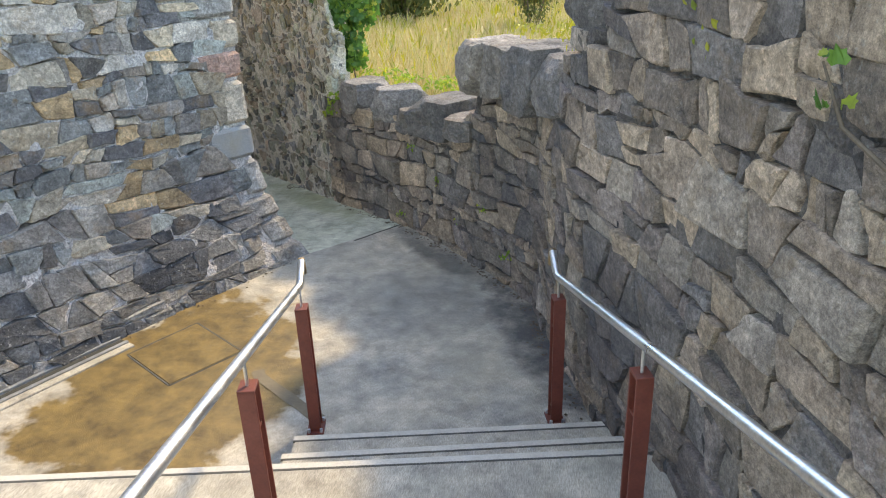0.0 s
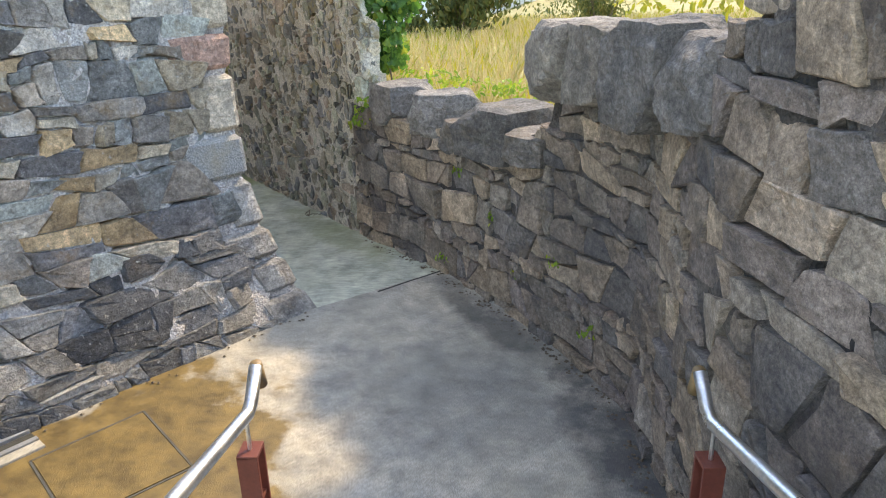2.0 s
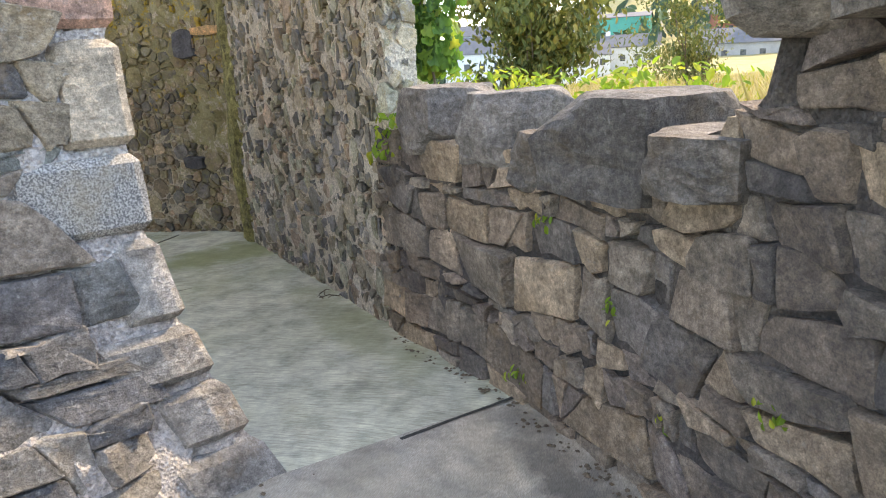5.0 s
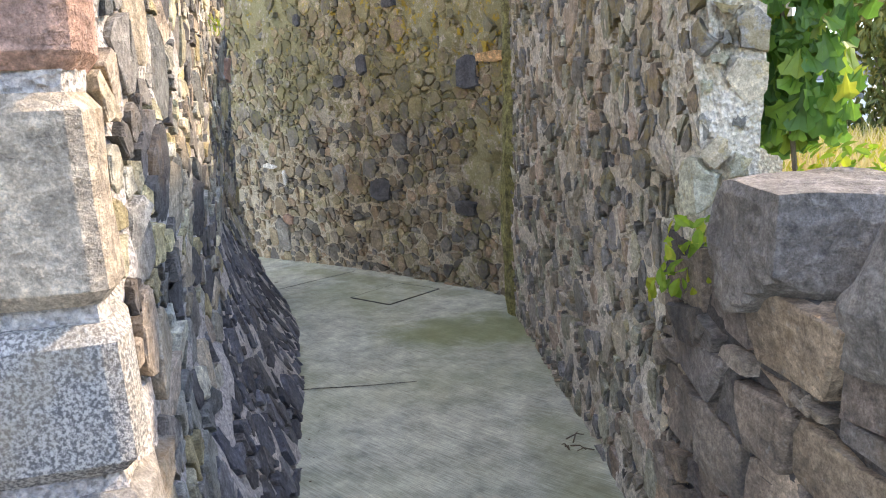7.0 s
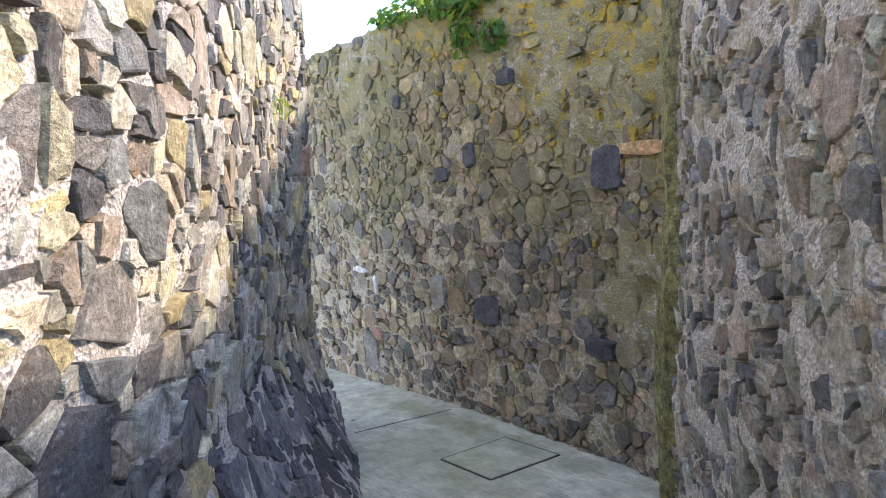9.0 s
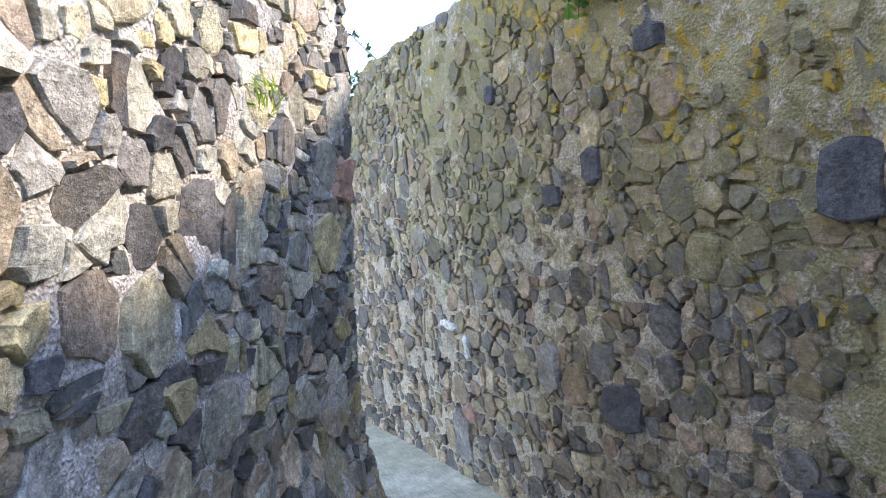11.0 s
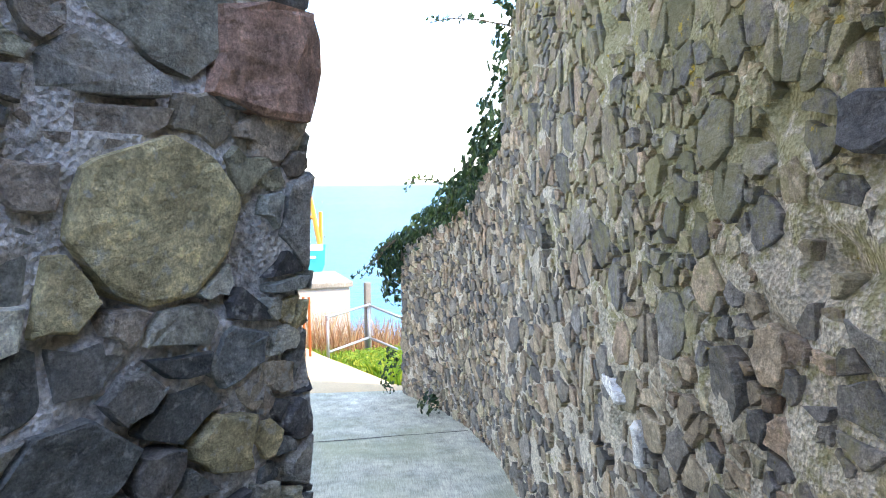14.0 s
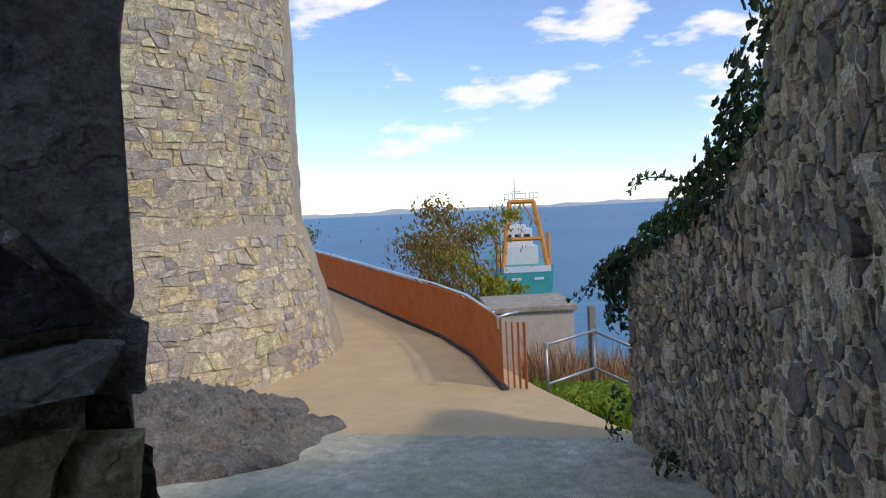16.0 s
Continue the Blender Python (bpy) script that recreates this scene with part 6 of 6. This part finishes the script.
def ship():
    ob = thing("fishing_boat", "teal-hulled trawler with orange gantry on the sea", "boat", at=(0, 0, 0))
    teal = simple_mat("teal_hull_paint", (0.02, 0.30, 0.27), (0.04, 0.38, 0.33), 0.6, 0.5)
    white = simple_mat("white_ship_paint", (0.75, 0.75, 0.73), (0.66, 0.66, 0.64), 1.0, 0.5)
    orange = simple_mat("orange_ship_paint", (0.75, 0.28, 0.02), (0.65, 0.23, 0.02), 1.0, 0.5)
    dark = simple_mat("dark_glass", (0.03, 0.035, 0.04), (0.05, 0.055, 0.06), 2.0, 0.15)
    m = Matrix.Translation((-94.0, -0.6, -9.0)) @ Matrix.Rotation(radians(12), 4, "Z")

    def put(geo):
        v, f = geo
        return [m @ Vector(p) for p in v], f

    # hull: sections along the keel (local -x is the bow)
    secs = [(5.0, 3.0, 3.6), (2.0, 3.45, 3.2), (-6.0, 3.6, 3.1), (-14.0, 3.3, 3.6), (-20.0, 2.0, 4.6), (-23.0, 0.15, 5.4)]
    v, f = [], []
    for x, w, h in secs:
        v += [(x, -w, h), (x, -w * 0.95, 1.2), (x, -w * 0.7, -0.6), (x, w * 0.7, -0.6), (x, w * 0.95, 1.2), (x, w, h)]
    for i in range(len(secs) - 1):
        for k in range(6):
            f.append((i * 6 + k, (i + 1) * 6 + k, (i + 1) * 6 + (k + 1) % 6, i * 6 + (k + 1) % 6))
    f += [tuple(range(6)), tuple(range(30, 36))[::-1]]
    hull = part("hull", mesh_from("hull", *put((v, f)), teal), ob)
    part("white_band", mesh_from("band", *put(box(4.99, 0, 2.9, 0.12, 5.4, 0.7, 0, 0.02)), white), hull, "white transom band")
    for y in (-1.3, 1.3):
        part("name_mark", mesh_from("mark", *put(box(5.06, y, 2.0, 0.06, 1.1, 0.28, 0, 0.01)), white), hull)
    house = part("deckhouse", mesh_from("house", *put(merge(box(-7, 0, 3.0, 6, 4.8, 2.4, 0, 0.1), box(-7.6, 0, 5.4, 4.4, 3.8, 2.2, 0, 0.1), box(-7.6, 0, 7.6, 3.0, 2.4, 0.5, 0, 0.1))), white), ob)
    for y in (-1.2, 0, 1.2):
        part("window", mesh_from("window", *put(box(-5.38, y, 6.2, 0.06, 0.8, 0.7, 0, 0.01)), dark), house)
    part("gantry", mesh_from("gantry", *put(merge(*[tube([(3.0, s * 2.6, 3.2), (2.0, s * 2.0, 7.5), (1.4, s * 1.4, 11.0)], 0.28, 6) for s in (-1, 1)], tube([(1.4, -1.5, 11.0), (1.4, 1.5, 11.0)], 0.28, 6), tube([(2.2, -2.2, 6.6), (2.2, 2.2, 6.6)], 0.25, 6), tube([(2.0, -2.0, 7.5), (1.4, 0.0, 11.0)], 0.1, 5), tube([(2.0, 2.0, 7.5), (1.4, 0.0, 11.0)], 0.1, 5))), orange), ob, "orange A-frame gantry")
    for a, b in (((1, -3.0, 3.2), (1, -3.2, 6.8)), ((1, 3.0, 3.2), (0.6, 3.1, 7.2))):
        part("crane_arm", mesh_from("crane", *put(tube([a, b], 0.25, 6)), orange), ob, "orange deck crane")
    part("mast", mesh_from("mast", *put(merge(tube([(-7, 0, 8.0), (-7, 0, 14.0)], 0.14, 6, 0.4), tube([(-7, -1.2, 11.0), (-7, 1.2, 11.0)], 0.07, 5), tube([(-7, -0.8, 12.4), (-7, 0.8, 12.4)], 0.06, 5))), white), ob)
    rails = []
    for z in (11.4, 12.0):
        rails.append(tube([(1.4, -2.0, z), (1.4, 2.0, z)], 0.05, 5))
    for k in range(9):
        rails.append(tube([(1.4, -2 + 0.5 * k, 11.0), (1.4, -2 + 0.5 * k, 12.0)], 0.04, 4))
    part("railing", mesh_from("railing", *put(merge(*rails)), white), ob, "white deck railing")


ship()

# ---------------------------------------------------------------- the town beyond the meadow
TOWN_ROOF = simple_mat("slate_roof", (0.10, 0.105, 0.115), (0.16, 0.165, 0.175), 1.2, 0.8)
TOWN_WALL = simple_mat("house_render", (0.70, 0.68, 0.64), (0.58, 0.57, 0.54), 0.8, 0.9)
TOWN_GREY = simple_mat("grey_render", (0.36, 0.35, 0.34), (0.28, 0.28, 0.28), 0.8, 0.9)
TOWN_TEAL = simple_mat("teal_sheet", (0.03, 0.30, 0.24), (0.05, 0.36, 0.28), 0.8, 0.7)
TOWN_BLUE = simple_mat("pale_blue_sheet", (0.22, 0.48, 0.62), (0.30, 0.55, 0.68), 0.8, 0.7)
TOWN_RED = simple_mat("red_brick_far", (0.40, 0.16, 0.11), (0.33, 0.13, 0.09), 0.8, 0.9)
TOWN_DARK = simple_mat("far_window", (0.05, 0.055, 0.06), (0.07, 0.075, 0.08), 0.8, 0.3)


def house(x, y, z, w, d, h, roof, rot, wall_m, roof_m, label, windows=3, chimneys=1):
    ob = thing("house", label, "house", group="houses of the town")
    w, d, h, roof = w * 0.8, d * 0.8, h * 0.78, roof * 0.8
    m = Matrix.Translation((x, y, z)) @ Matrix.Rotation(rot, 4, "Z")

    def put(geo):
        return [m @ Vector(p) for p in geo[0]], geo[1]

    body = part("wall", mesh_from("wall", *put(merge(box(0, 0, -3, w, d, h + 3, 0, 0.02), ([(-w / 2, -d / 2, h), (-w / 2, d / 2, h), (-w / 2, 0, h + roof), (w / 2, -d / 2, h), (w / 2, d / 2, h), (w / 2, 0, h + roof)], [(0, 1, 2), (3, 5, 4), (0, 2, 5, 3), (1, 4, 5, 2)]))), wall_m), ob)
    e = 0.35
    for s in (-1, 1):
        v = [(-w / 2 - e, s * (d / 2 + e), h - 0.2), (w / 2 + e, s * (d / 2 + e), h - 0.2), (w / 2 + e, 0, h + roof + 0.08), (-w / 2 - e, 0, h + roof + 0.08)]
        v += [(a, b, c + 0.15) for a, b, c in v]
        part("roof", mesh_from("roof", *put((v, [(0, 1, 2, 3), (7, 6, 5, 4), (0, 4, 5, 1), (1, 5, 6, 2), (2, 6, 7, 3), (3, 7, 4, 0)])), roof_m), ob)
    for i in range(windows):
        xx = -w / 2 + w * (i + 0.5) / windows
        for zz in ([1.0, 3.6] if h > 4.5 else [1.1]):
            part("window", mesh_from("window", *put(box(xx, -d / 2 - 0.02, zz, 1.0, 0.1, 1.2, 0, 0.02)), TOWN_DARK), ob)
    for i in range(chimneys):
        part("chimney", mesh_from("chimney", *put(box((-0.4 + 0.8 * i) * w, 0, h + roof * 0.6, 0.9, 0.6, 1.8, 0, 0.03)), wall_m), ob)
    return ob


HR = random.Random(4)
house(-23, 150, -3.4, 11, 7, 4.0, 2.6, 0.35, TOWN_WALL, TOWN_ROOF, "white gabled cottage with slate roof")
house(-44, 156, -3.0, 14, 8, 5.2, 2.6, 0.1, TOWN_GREY, TOWN_ROOF, "grey house with dark slate roof")
house(-15, 158, -3.0, 14, 8, 5.0, 2.6, 0.05, TOWN_WALL, TOWN_ROOF, "pale two-storey house with dark slate roof", 4, 2)
house(6, 152, -3.0, 20, 10, 4.6, 3.0, -0.1, TOWN_GREY, TOWN_ROOF, "long grey shed with dark pitched roof", 5, 0)
house(32, 158, -3.0, 16, 9, 5.0, 3.0, -0.2, TOWN_WALL, TOWN_ROOF, "pale long house with slate roof", 4, 1)
house(-34, 118, -2.7, 13, 8, 5.0, 2.8, -0.15, TOWN_WALL, TOWN_ROOF, "white house with slate roof", 4, 2)
house(-20, 190, 0.5, 16, 12, 9.0, 1.0, 0.0, TOWN_TEAL, TOWN_ROOF, "tall building wrapped in green scaffold sheeting", 0, 0)
house(4, 196, 2.0, 16, 9, 6.5, 3.0, 0.1, TOWN_RED, TOWN_ROOF, "red brick terrace with slate roof", 5, 2)
house(60, 130, -1.2, 16, 9, 5.5, 3.0, 0.0, TOWN_RED, TOWN_RED, "red roofed house among trees", 4, 1)
house(-58, 190, 1.0, 15, 9, 5.5, 3.0, 0.2, TOWN_WALL, TOWN_ROOF, "white terrace house with slate roof", 4, 2)
house(-34, 205, 3.5, 18, 9, 6.0, 3.0, -0.1, TOWN_WALL, TOWN_ROOF, "pale terrace house with dark roof", 5, 2)
house(-9.5, 70, -5.8, 7, 4, 2.2, 0.5, 0.2, TOWN_BLUE, TOWN_BLUE, "low pale blue storage shed", 0, 0)
house(-6, 72, -5.8, 4, 3.5, 2.0, 0.3, 0.1, TOWN_WALL, TOWN_WALL, "low white cabin beside the shed", 2, 0)
house(26, 74, -5.6, 7, 4, 2.4, 0.5, -0.2, TOWN_BLUE, TOWN_RED, "small blue kiosk with red roof", 1, 0)


def woods():
    spots = []
    for _ in range(9000):
        x, y = HR.uniform(-260, 260), HR.uniform(150, 420)
        k = noise.noise(Vector((x * 0.02, y * 0.02, 0)))
        if k < -0.15:
            continue
        z = ground_z(x, y) + HR.uniform(0, 1) ** 0.6 * (7 + 3 * k)
        spots.append(((x, y, z), (HR.gauss(0, 0.4), -0.6, 0.6)))
    tagged(new("far_woods", mesh_from("far_woods", *leaves(spots, "ovate", 4.5, HR), M_IVYDARK)), "dark wooded hillside above the town", "trees", kind="stuff")


woods()
